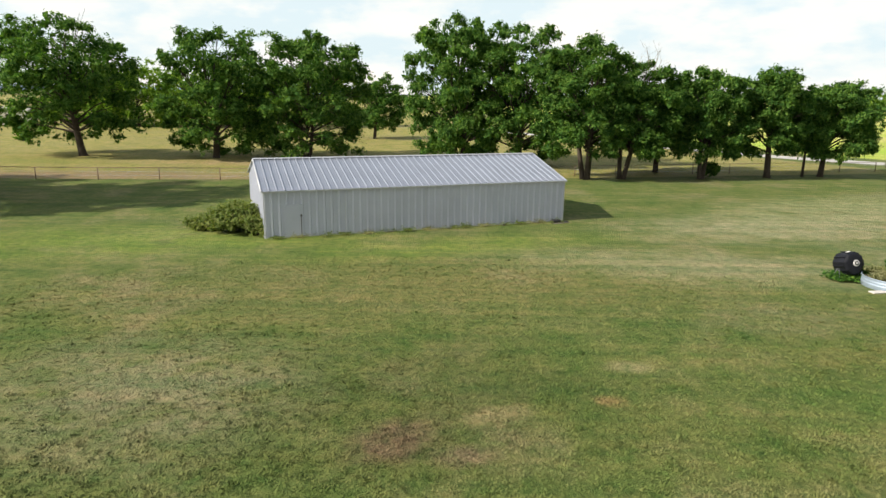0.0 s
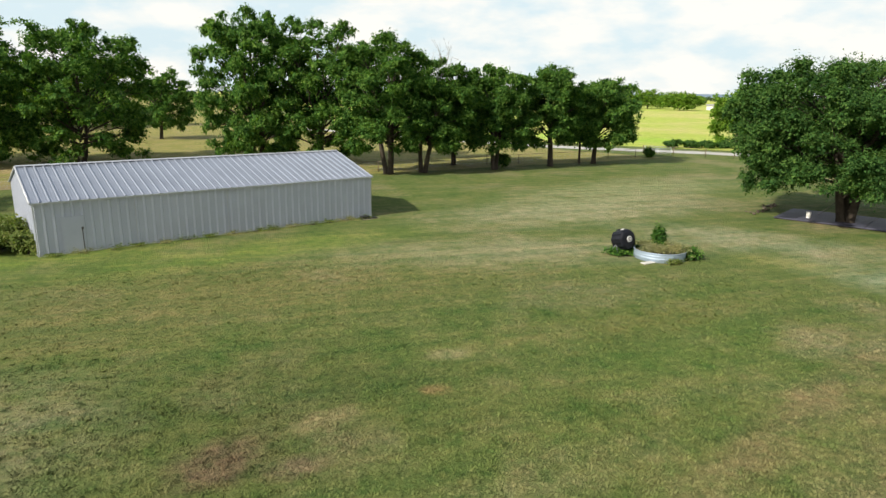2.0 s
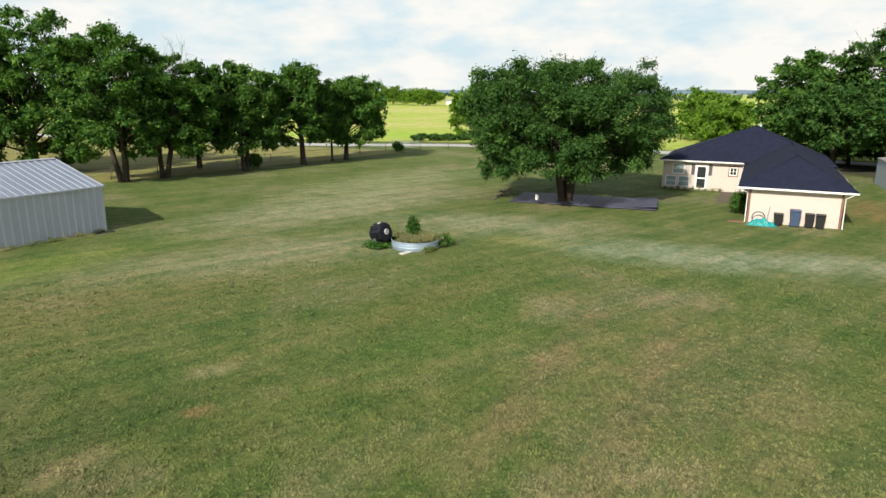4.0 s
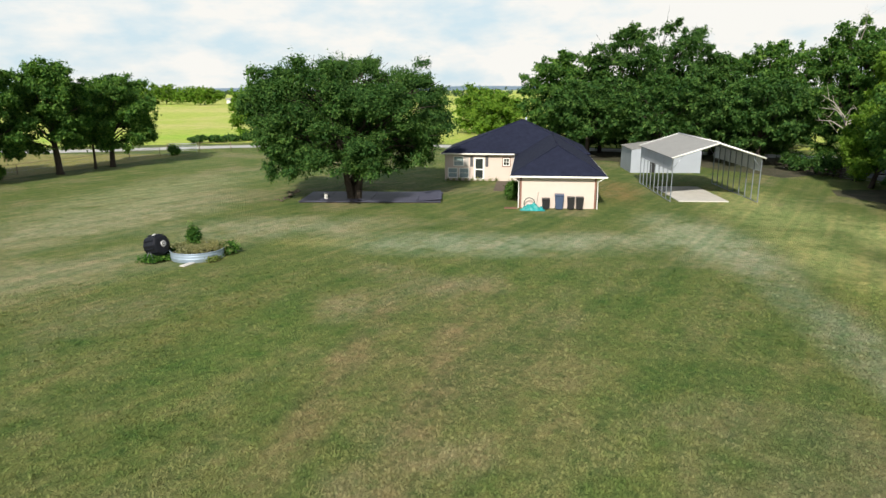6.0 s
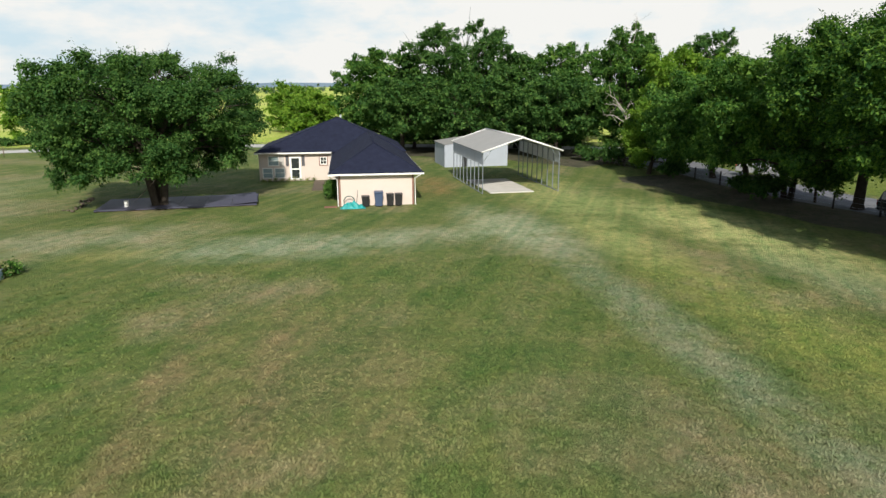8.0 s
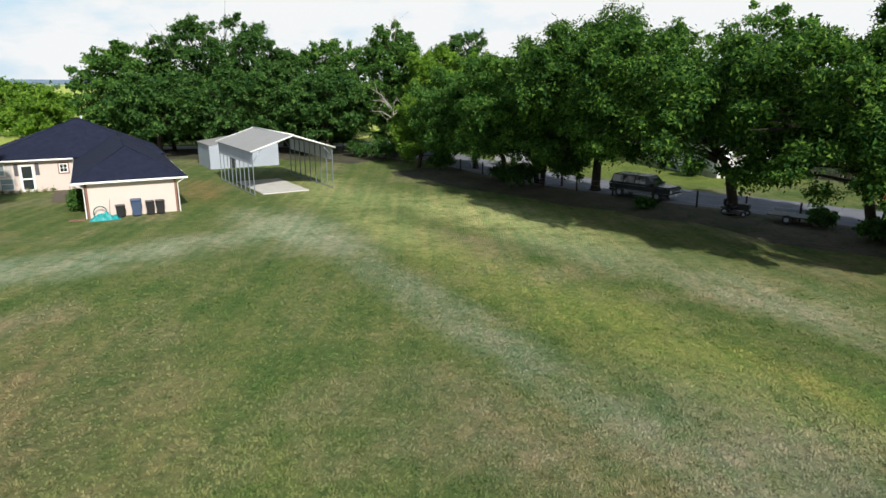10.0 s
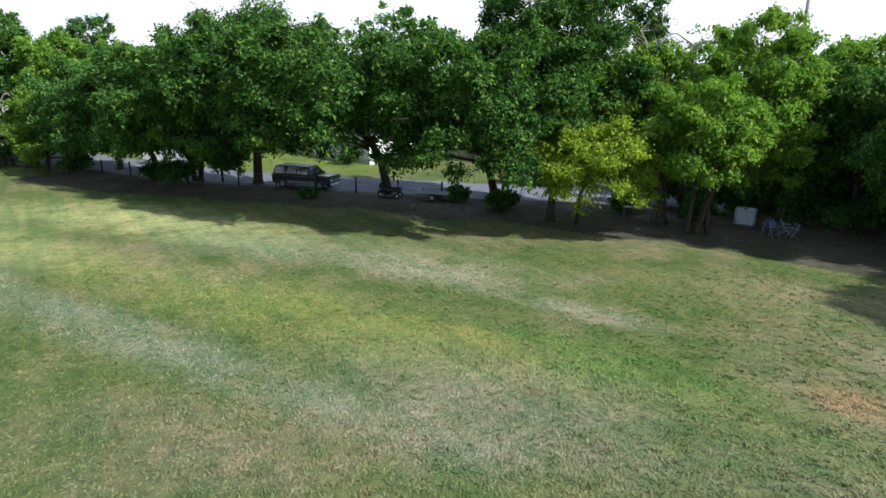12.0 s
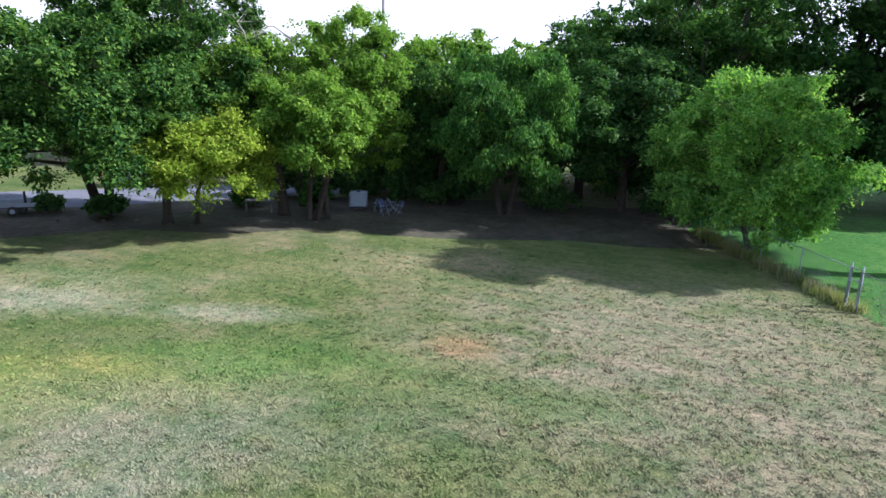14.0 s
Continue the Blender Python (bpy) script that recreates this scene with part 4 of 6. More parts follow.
# oak
tree("broad spreading dark green oak on a stone-edged bed", (42.2, 36.3), 11.6, 2.3, 8.3, M_LEAF_OAK, (43.0, 37.4), 160, 36000, 0.29, 3, trunk_r=0.42, lobes_n=46, name="oak_tree", boxy=2.7, fringe=0.7)
# behind the house
BACK = "trees behind the house"
tree("bright green tree beyond the house", (121.2, 68.7), 9.2, 0.4, 6.2, M_LEAF_LIGHT, None, 61, 5000, 0.6, group=BACK)
tree("bright green young tree beyond the house", (112, 60), 8.0, 0.4, 5.0, M_LEAF_LIGHT, None, 62, 4000, 0.6, group=BACK)
tree("dense dark tree behind the house", (93.0, 38.2), 14.5, 1.0, 6.6, M_LEAF_MID, (92.6, 38.2), 63, 11500, 0.50, group=BACK, lobes_n=24)
tree("huge round dark tree behind the house", (98.5, 27.9), 17.9, 1.8, 9.3, M_LEAF_OAK, (97.3, 27.6), 64, 19000, 0.48, lobes_n=36, group=BACK, boxy=2.8)
tree("green tree behind the carport", (104.5, 12.5), 15.6, 1.6, 6.3, M_LEAF_MID, (104.5, 12.0), 65, 10500, 0.50, group=BACK, lobes_n=22)
tree("light green tree behind the carport", (81.5, -3.6), 13.4, 3.4, 3.7, M_LEAF_LIGHT, (80.2, -3.2), 66, 6500, 0.42, group=BACK)
tree("tall thin tree with pale bare limbs", (86.2, 1.8), 16.8, 1.4, 3.9, M_LEAF_MID, (86.2, 2.4), 67, 7500, 0.44, bare=1, group=BACK)
tree("dark tree between the house and the carport", (98.4, 18.6), 13.8, 1.6, 4.4, M_LEAF_OAK, None, 69, 7000, 0.48, group=BACK)
tree("tall bluish tree far behind the fence row", (114.9, -9.6), 17.9, 3.0, 4.8, M_LEAF_OAK, None, 140, 6000, 0.52, group=BACK)
tree("light green tree far behind the fence row", (98.0, -15.5), 12.8, 2.0, 4.2, M_LEAF_LIGHT, None, 141, 5000, 0.5, group=BACK)
tree("dark tree in the back yard", (86.0, 22.5), 10.6, 2.6, 6.2, M_LEAF_OAK, None, 68, 6000, 0.48, group=BACK)
# two trees added only to cast shade on the yard
tree("dark tree added to shade the back yard", (84.0, 31.5), 10.0, 2.8, 5.6, M_LEAF_OAK, None, 146, 7000, 0.46, group=BACK)
tree("dark tree added to shade the yard behind the carport", (86.5, 11.0), 10.4, 2.6, 5.8, M_LEAF_OAK, None, 147, 7000, 0.46, group=BACK)
# added screen of trees: hides the bright pasture, darkens the gaps
for i, (x, y, h_, r_) in enumerate(((112, 42, 11, 7), (117, 28, 11, 7), (118, 12, 10, 7), (112, -2, 10, 6.5), (93, 33, 9.5, 5.0), (92, 13, 9.5, 5.0))):
    tree("dark green tree added as a screen behind the house", (x, y), h_, 0.8, r_, M_LEAF_OAK, None, 130 + i, 5500, 0.55, group=BACK)
# the row between the lawn and the drive
SIDE = "trees between lawn and drive"
tree("low leafy tree at the lawn's far corner", (72.6, -0.7), 7.7, 0.4, 4.2, M_LEAF_LIGHT, (74.3, -2.0), 70, 8500, 0.34, group=SIDE, fringe=0.3)
tree("dark green tree over the wire fence", (71.6, -7.0), 10.2, 2.2, 5.3, M_LEAF_MID, (68.2, -5.2), 71, 9500, 0.35, group=SIDE, fringe=0.3)
# fill tree, added so that shade reaches further over the lawn
tree("leafy fill tree added to shade the lawn", (64.6, -9.4), 9.4, 2.3, 4.8, M_LEAF_MID, (62.0, -6.6), 145, 9000, 0.35, group=SIDE, fringe=0.3)
tree("dark green tree beside the drive", (60.3, -11.9), 12.0, 2.5, 6.0, M_LEAF_MID, (55.3, -10.1), 73, 12500, 0.34, 2, group=SIDE, fringe=0.3, lobes_n=24, boxy=3.0)
tree("small light green tree beside the drive", (58.6, -13.6), 5.0, 1.1, 2.7, M_LEAF_MID, (57.0, -13.0), 72, 4500, 0.28, trunk_r=0.10, group=SIDE, fringe=0.3)
tree("tall dark tree shading the drive", (56.2, -16.0), 13.2, 3.7, 6.5, M_LEAF_SHADE, (47.6, -14.0), 74, 14000, 0.33, group=SIDE, fringe=0.3, lobes_n=26, boxy=3.0, extra=[(49.6, -14.6, 13.6, 1.2, 1.2, 1.3), (48.2, -15.6, 13.2, 1.1, 1.1, 1.2), (50.2, -13.6, 12.9, 1.2, 1.2, 0.9)])
tree("spreading dark tree over the parked mower", (46.0, -23.4), 12.0, 4.1, 6.4, M_LEAF_SHADE, (39.6, -16.1), 75, 13000, 0.32, group=SIDE, fringe=0.3, lobes_n=24, boxy=3.0)
tree("large dark tree with a thick leaning trunk", (38.6, -28.9), 11.6, 3.4, 5.7, M_LEAF_SHADE, (31.6, -22.0), 76, 15000, 0.30, 2, trunk_r=0.40, group=SIDE, fringe=0.5, lobes_n=26, boxy=3.0)
tree("tall dark tree with an open top", (32.0, -28.0), 16.6, 4.8, 5.6, M_LEAF_SHADE, (32.4, -29.6), 77, 14500, 0.30, trunk_r=0.24, group=SIDE, fringe=0.3, lobes_n=26, boxy=3.2)
tree("pale airy tree with arching limbs", (27.6, -33.6), 11.3, 4.2, 3.5, M_LEAF_LIGHT, (28.2, -31.9), 88, 2800, 0.26, group=SIDE, fringe=0.3, bare=3)
tree("young yellow-green tree with sprays down to the ground", (30.6, -29.0), 6.6, 2.5, 3.4, M_LEAF_YELLOW, (27.0, -26.9), 78, 6000, 0.24, trunk_r=0.12, extra=[(27.2, -26.0, 2.0, 0.6, 0.6, 1.5), (26.6, -26.2, 3.0, 1.0, 0.9, 1.0), (29.6, -25.8, 3.2, 1.0, 1.0, 0.9)], group=SIDE, fringe=0.3)
tree("light yellow-green tree with several stems", (25.0, -33.3), 12.8, 3.0, 3.3, M_LEAF_LIGHT, (22.9, -35.2), 79, 9000, 0.28, 3, trunk_r=0.2, group=SIDE, fringe=0.3, lobes_n=20, boxy=3.0)
tree("yellow-green tree leaning out over the lawn", (24.4, -33.9), 9.2, 3.4, 3.1, M_LEAF_LIGHT, (23.0, -30.8), 89, 8000, 0.27, trunk_r=0.13, group=SIDE, fringe=0.3)
tree("light green tree behind the stored things", (22.2, -47.3), 12.2, 1.8, 4.4, M_LEAF_LIGHT, None, 142, 7500, 0.36, group=SIDE, fringe=0.3)
tree("dark tree with a dense low crown", (20.6, -43.0), 9.6, 2.8, 4.6, M_LEAF_SHADE, (20.0, -42.5), 85, 9500, 0.31, group=SIDE, fringe=0.3)
tree("tree with drooping feathery sprays", (14.9, -40.9), 10.7, 2.3, 4.0, M_LEAF_FRESH, (14.0, -38.5), 80, 13000, 0.30, 2, droop=0.9, group=SIDE, fringe=0.3, lobes_n=22, boxy=3.0)
tree("dark green tree behind the drooping tree", (11.9, -49.5), 13.3, 0.9, 5.4, M_LEAF_MID, None, 143, 11000, 0.36, group=SIDE, fringe=0.3, lobes_n=22)
tree("dense dark green tree beside the fence corner", (8.0, -46.0), 10.8, 2.2, 4.4, M_LEAF_OAK, (8.0, -44.0), 81, 9500, 0.32, group=SIDE, fringe=0.3)
tree("tall bluish green tree behind the fence corner", (3.6, -49.9), 17.0, 1.2, 5.2, M_LEAF_MID, None, 144, 13000, 0.34, group=SIDE, fringe=0.3, lobes_n=24, boxy=3.2)
tree("bright fresh green tree leaning over the chain-link fence", (-0.5, -39.3), 9.9, 0.8, 4.8, M_LEAF_SPRING, (0.3, -39.0), 82, 15000, 0.26, 2, extra=[(-5.2, -41.4, 4.0, 1.4, 1.4, 0.8), (-5.8, -42.2, 4.3, 0.8, 0.8, 0.5), (-3.6, -41.0, 3.2, 1.8, 1.8, 1.2)], trunk_r=0.2, group=SIDE, fringe=0.4, lobes_n=28, boxy=1.35)
tree("tall dark tree in the neighbouring yard", (-6.0, -58.0), 20.5, 1.0, 10.5, M_LEAF_OAK, None, 83, 19000, 0.45, lobes_n=24)
tree("tall dark tree in the neighbouring yard", (6.5, -57.0), 17.0, 0.6, 7.5, M_LEAF_OAK, None, 84, 12000, 0.45, lobes_n=20)
tree("tall dark tree in the neighbouring yard", (-17.0, -62.0), 20, 1.2, 9.5, M_LEAF_OAK, None, 86, 13000, 0.5, lobes_n=20)
tree("tall dark tree in the neighbouring yard", (-11.0, -54.5), 18.0, 1.4, 5.6, M_LEAF_OAK, None, 87, 12000, 0.44, lobes_n=20)
# second row beyond the drive
for i, (x, y, h_, r_, m_) in enumerate(((67.3, -36.0, 16.4, 7.0, M_LEAF_MID), (60, -47, 14.4, 7, M_LEAF_MID), (50, -51, 14.4, 7, M_LEAF_MID), (38, -54, 13, 7, M_LEAF_LIGHT),
                                        (27, -55, 12, 7, M_LEAF_MID), (16, -57, 12, 7, M_LEAF_LIGHT), (86, -26, 14, 7, M_LEAF_MID), (91, -9, 13, 6, M_LEAF_LIGHT))):
    tree("green tree beyond the drive", (x, y), h_, 0.4, r_, m_, None, 90 + i, 5200, 0.52, group="trees beyond the drive")


# ---- grass, weeds, shrubs ----
def grass_tufts(name, count, near, far, seed, hgt, label):
    """Short tufts of blades on the lawn that the camera passes nearest."""
    rng = np.random.default_rng(seed)
    az = rng.uniform(radians(-196), radians(40), count)
    d = near * (far / near) ** rng.random(count)
    x, y = -np.sin(az) * d, np.cos(az) * d
    n3 = 3
    bx = np.repeat(x, n3) + rng.normal(0, 0.035, count * n3)
    by = np.repeat(y, n3) + rng.normal(0, 0.035, count * n3)
    a = rng.uniform(0, 2 * math.pi, count * n3)
    k = np.repeat(0.75 + 0.035 * d, n3)
    h_ = hgt * rng.uniform(0.5, 1.3, count * n3) * np.minimum(k, 1.25)
    w_ = 0.020 * k * rng.uniform(0.7, 1.4, count * n3)
    lean = rng.uniform(0.9, 2.4, count * n3) * h_
    b0 = np.stack([bx - np.sin(a) * w_, by + np.cos(a) * w_, np.zeros_like(bx)], 1)
    b1 = np.stack([bx + np.sin(a) * w_, by - np.cos(a) * w_, np.zeros_like(bx)], 1)
    tp = np.stack([bx + np.cos(a) * lean, by + np.sin(a) * lean, h_], 1)
    vs = np.stack([b0, b1, tp], 1).reshape(-1, 3)
    ob = arrays(name, vs, np.arange(len(vs)).reshape(-1, 3), M_BLADES)
    return tagged(ob, label, "grass", kind="stuff")


grass_tufts("grass", 80000, 11.0, 36.0, 201, 0.030, "short mown grass blades, part green and part dry")


def grass_clumps(name, count, near, far, seed, label):
    """Coarse clumps that stand above the mown grass, thick in some places and absent in others."""
    rng = np.random.default_rng(seed)
    az = rng.uniform(radians(-196), radians(40), count * 3)
    d = near * (far / near) ** rng.random(count * 3)
    x, y = -np.sin(az) * d, np.cos(az) * d
    u, v = x * math.cos(0.47) + y * math.sin(0.47), y * math.cos(0.47) - x * math.sin(0.47)      # along and across the mowing
    thick = np.array([noise.noise(Vector((a * 0.13, b * 0.2, 3.7))) + 0.7 * noise.noise(Vector((a * 0.30, b * 1.5, 8.1))) for a, b in zip(u, v)])
    pale = np.exp(-(((x - 14) / 9) ** 2 + ((y + 10) / 6) ** 2)) + np.exp(-(((x - 1) / 12) ** 2 + ((y + 22) / 9) ** 2)) + 0.8 * np.exp(-(((u - 23) / 12) ** 2 + ((v + 13) / 1.6) ** 2))
    keep = np.flatnonzero(thick + 0.9 * pale + rng.normal(0, 0.18, len(x)) > 0.12)[:count]
    x, y = x[keep], y[keep]
    k, per = len(x), 16
    size = np.repeat(rng.uniform(0.6, 1.35, k), per)
    a = rng.uniform(0, 2 * math.pi, k * per)
    bx = np.repeat(x, per) + rng.normal(0, 0.055, k * per) * size
    by = np.repeat(y, per) + rng.normal(0, 0.055, k * per) * size
    h_ = 0.07 * size * rng.uniform(0.5, 1.2, k * per)
    w_ = 0.016 * size
    lean = rng.uniform(0.5, 1.5, k * per) * h_
    vs = np.stack([np.stack([bx - np.sin(a) * w_, by + np.cos(a) * w_, 0 * bx], 1), np.stack([bx + np.sin(a) * w_, by - np.cos(a) * w_, 0 * bx], 1),
                   np.stack([bx + np.cos(a) * lean, by + np.sin(a) * lean, h_], 1)], 1).reshape(-1, 3)
    ob = arrays(name, vs, np.arange(len(vs)).reshape(-1, 3), M_BLADES)
    return tagged(ob, label, "grass", kind="stuff")


grass_clumps("grass_clumps", 9000, 11.0, 34.0, 202, "coarse clumps of half-dry grass standing on the lawn")


def shrub(name, label, x, y, r, h_, mat, seed, leaves=2500, size=0.16, droop=0.0, m=None, base=0.0):
    """A low bush: thin stems and leaf sprays."""
    rng = np.random.default_rng(seed)
    t = thing(name, label, name.replace("_", " "), pose(x, y, base))
    lobes = [(0, 0, h_ * 0.5, r * 0.7, r * 0.7, h_ * 0.5)]
    for i in range(6):
        a = i * 2.4 + rng.uniform(0, 1)
        q = rng.uniform(0.35, 0.65) * r
        lobes.append((math.cos(a) * q, math.sin(a) * q, h_ * rng.uniform(0.3, 0.62), r * 0.42, r * 0.42, h_ * rng.uniform(0.25, 0.4)))
    for lb in lobes[1:5]:
        bm = bmesh.new()
        tube(bm, [(0, 0, -0.03), (lb[0] * 0.6, lb[1] * 0.6, lb[2] * 0.6), (lb[0], lb[1], lb[2] + lb[5] * 0.5)], [0.03, 0.02, 0.008], 5)
        part("stem", bm, M_BARK, t)
    leaf_cloud("foliage", t, mat, rng, lobes, leaves, size, droop, spread=0.22)
    return t


M_GALV = paint("dull_galvanised_wire", (0.22, 0.24, 0.25), 0.6, 0.3, 0.15, 6)
M_WEED = leaf_material("weed_leaf", (0.090, 0.135, 0.034), (0.150, 0.190, 0.055), (0.235, 0.250, 0.095))
M_STRAW = leaf_material("dry_weed", (0.17, 0.18, 0.08), (0.27, 0.26, 0.13), (0.38, 0.35, 0.20))
shrub("shrub", "sprawling green bush against the metal shed", -13.7, 42.2, 2.3, 1.9, M_WEED, 301, 9000, 0.17)
shrub("shrub", "low vines at the corner of the metal shed", -11.9, 40.6, 0.9, 1.3, M_WEED, 302, 2500, 0.15)
shrub("shrub", "low spreading weeds beside the metal shed", -16.0, 42.6, 1.5, 0.8, M_WEED, 303, 3000, 0.15)
shrub("shrub", "dark bush at the foot of a tree", 30.9, 75.6, 1.4, 1.9, M_LEAF_MID, 304, 2600, 0.24)
shrub("shrub", "small dark bush near the gate", 58.0, 84.0, 0.9, 1.5, M_LEAF_MID, 305, 1500, 0.24)
shrub("shrub", "leafy shrub beside the house wall", 46.13 + 0.4326 * -0.75 + 0.9016 * 5.5, 22.53 - 0.9016 * -0.75 + 0.4326 * 5.5, 0.75, 1.5, M_LEAF_MID, 306, 2600, 0.13)
shrub("shrub", "leafy shrub beside the house wall", 46.13 + 0.4326 * -0.8 + 0.9016 * 3.4, 22.53 - 0.9016 * -0.8 + 0.4326 * 3.4, 0.65, 1.1, M_LEAF_MID, 307, 2000, 0.13)
for i, (x, y, r_, h_) in enumerate(((58.2, -9.8, 1.8, 2.2), (36.6, -27.6, 1.3, 1.4), (79.5, 3.6, 2.6, 2.6), (70.5, -3.2, 1.8, 2.0), (62.5, -8.6, 1.3, 1.6), (47.8, -17.4, 0.8, 0.7),
                                    (27.0, -36.4, 1.4, 1.8), (20.0, -41.5, 2.2, 2.0), (12.5, -43.5, 2.2, 1.8), (5.0, -45.5, 2.2, 2.0), (83.5, 6.5, 2.0, 2.0), (40.8, -26.6, 1.1, 1.2), (31.5, -34.5, 1.3, 1.5))):
    shrub("shrub", "dark undergrowth beneath the trees", x, y, r_, h_, M_LEAF_OAK, 320 + i, 3000, 0.22)
for i, (x, y) in enumerate(((26.3, -41.2), (23.2, -42.2), (29.2, -39.6), (31.8, -38.6), (18.8, -42.6))):
    shrub("shrub", "dark bush behind the stored things", x, y, 1.9, 2.9, M_LEAF_OAK, 370 + i, 5500, 0.24)
# added bushes: a dark backing where the gaps under the crowns lie in shade
for i, (x, y) in enumerate(((27.5, -44), (22, -46), (15.5, -48), (9, -50), (2.5, -50.5))):
    shrub("shrub", "tall thicket added as dark backing behind the trees", x, y, 3.4, 4.6, M_LEAF_OAK, 380 + i, 9000, 0.30)
# more added backing, covers the sunlit lawn past the drive
for i, (x, y) in enumerate(((47, -47), (41, -50), (35.5, -51.5), (30.5, -48), (43.5, -45.0), (38.8, -46.2), (46.0, -51.5))):
    shrub("shrub", "dense bush added as dark backing beyond the drive", x, y, 3.0, 4.4, M_LEAF_OAK, 390 + i, 6000, 0.34)
for i, (x, y) in enumerate(((73.5, 99.5), (76.5, 98.5), (79.5, 97.6), (82.5, 96.6), (85, 95.2))):
    shrub("weed_clump", "tall dark weeds beside the road", x, y, 2.0, 1.3, M_LEAF_OAK, 340 + i, 1500, 0.34)
for i in range(9):
    shrub("flower_clump", "small flowering plant in the bed along the house", 46.13 + 0.4326 * (-7.6 + i * 0.62) + 0.9016 * 14.75, 22.53 - 0.9016 * (-7.6 + i * 0.62) + 0.4326 * 14.75,
          0.16, 0.20 + 0.07 * (i % 3), M_STRAW if i % 2 else M_WEED, 350 + i, 160, 0.07)


for i in range(15):
    f_ = (i + 0.5) / 15
    shrub("weed_clump", "low weeds along the foot of the metal shed", -11.16 + 21.2 * f_ * 0.9355 + 0.14, 39.78 + 21.2 * f_ * 0.3532 - 0.32, 0.55 + 0.25 * (i % 3), 0.09 + 0.04 * (i * 7 % 4),
          M_STRAW if i % 3 == 1 else M_WEED, 600 + i, 260, 0.07)


# ---- stock tank planter and compost tumbler ----
M_TANK = paint("blue_grey_galvanised", (0.33, 0.41, 0.52), 0.5, 0.35, 0.14, 3.0)


def stock_tank():
    t = thing("stock_tank", "round galvanised stock tank planted with weeds", "planter", pose(22.45, 30.95, 0))
    R, H = 1.46, 0.50
    bm = bmesh.new()
    prof = [(R - 0.02, 0.0), (R, 0.02), (R, 0.18), (R + 0.015, 0.20), (R, 0.22), (R, 0.33), (R + 0.015, 0.35), (R, 0.37), (R, H - 0.03), (R + 0.035, H), (R + 0.02, H + 0.03), (R - 0.02, H + 0.02), (R - 0.02, 0.36)]
    n = 48
    rings = [[bm.verts.new((r * math.cos(2 * math.pi * k / n), r * math.sin(2 * math.pi * k / n), z)) for k in range(n)] for r, z in prof]
    for a, b in zip(rings, rings[1:]):
        for k in range(n):
            bm.faces.new((a[k], a[(k + 1) % n], b[(k + 1) % n], b[k])).smooth = True
    part("tank_wall", bm, M_TANK, t, "ribbed galvanised steel wall")
    bm = bmesh.new()
    bmesh.ops.create_circle(bm, cap_ends=True, radius=R - 0.02, segments=40, matrix=Matrix.Translation((0, 0, 0.40)))
    part("soil", bm, M_DIRT, t, "dark soil")
    rng = np.random.default_rng(7)
    leaf_cloud("weeds_cover", t, M_STRAW, rng, [(math.cos(a) * q, math.sin(a) * q, 0.58 + 0.1 * math.sin(a * 3), 0.42, 0.42, 0.26) for q in (0.5, 1.0) for a in np.linspace(0, 5.8, 8)], 5200, 0.075, spread=0.16)
    for i in range(26):
        a, q, h_ = rng.uniform(0, 6.28), 1.25 * math.sqrt(rng.random()), rng.uniform(0.35, 0.75)
        tubed("weed_stalk", t, M_STRAW, [(math.cos(a) * q, math.sin(a) * q, 0.40), (math.cos(a) * q + rng.normal(0, 0.06), math.sin(a) * q + rng.normal(0, 0.06), 0.40 + h_ * 0.6), (math.cos(a) * q + rng.normal(0, 0.16), math.sin(a) * q + rng.normal(0, 0.16), 0.40 + h_)], [0.012, 0.009, 0.004], 4)
    return t


stock_tank()
shrub("sapling", "small bushy sapling growing in the stock tank", 22.5, 31.3, 0.36, 1.5, M_LEAF_FRESH, 360, 2100, 0.11, base=0.40)
shrub("weed_clump", "green weeds at the edge of the stock tank", 23.75, 30.2, 0.85, 0.65, M_LEAF_FRESH, 361, 2200, 0.11)
shrub("weed_clump", "dry weeds spilling over the edge of the stock tank", 23.4, 30.1, 0.5, 0.75, M_STRAW, 364, 900, 0.10)
shrub("weed_clump", "low grass around the foot of the stock tank", 22.3, 29.5, 0.55, 0.22, M_WEED, 365, 700, 0.09)
shrub("weed_clump", "green weeds around the compost tumbler", 20.6, 32.2, 0.95, 0.35, M_LEAF_FRESH, 362, 1800, 0.11)
shrub("weed_clump", "green weeds behind the stock tank", 21.6, 32.3, 0.7, 0.6, M_LEAF_FRESH, 363, 1200, 0.11)


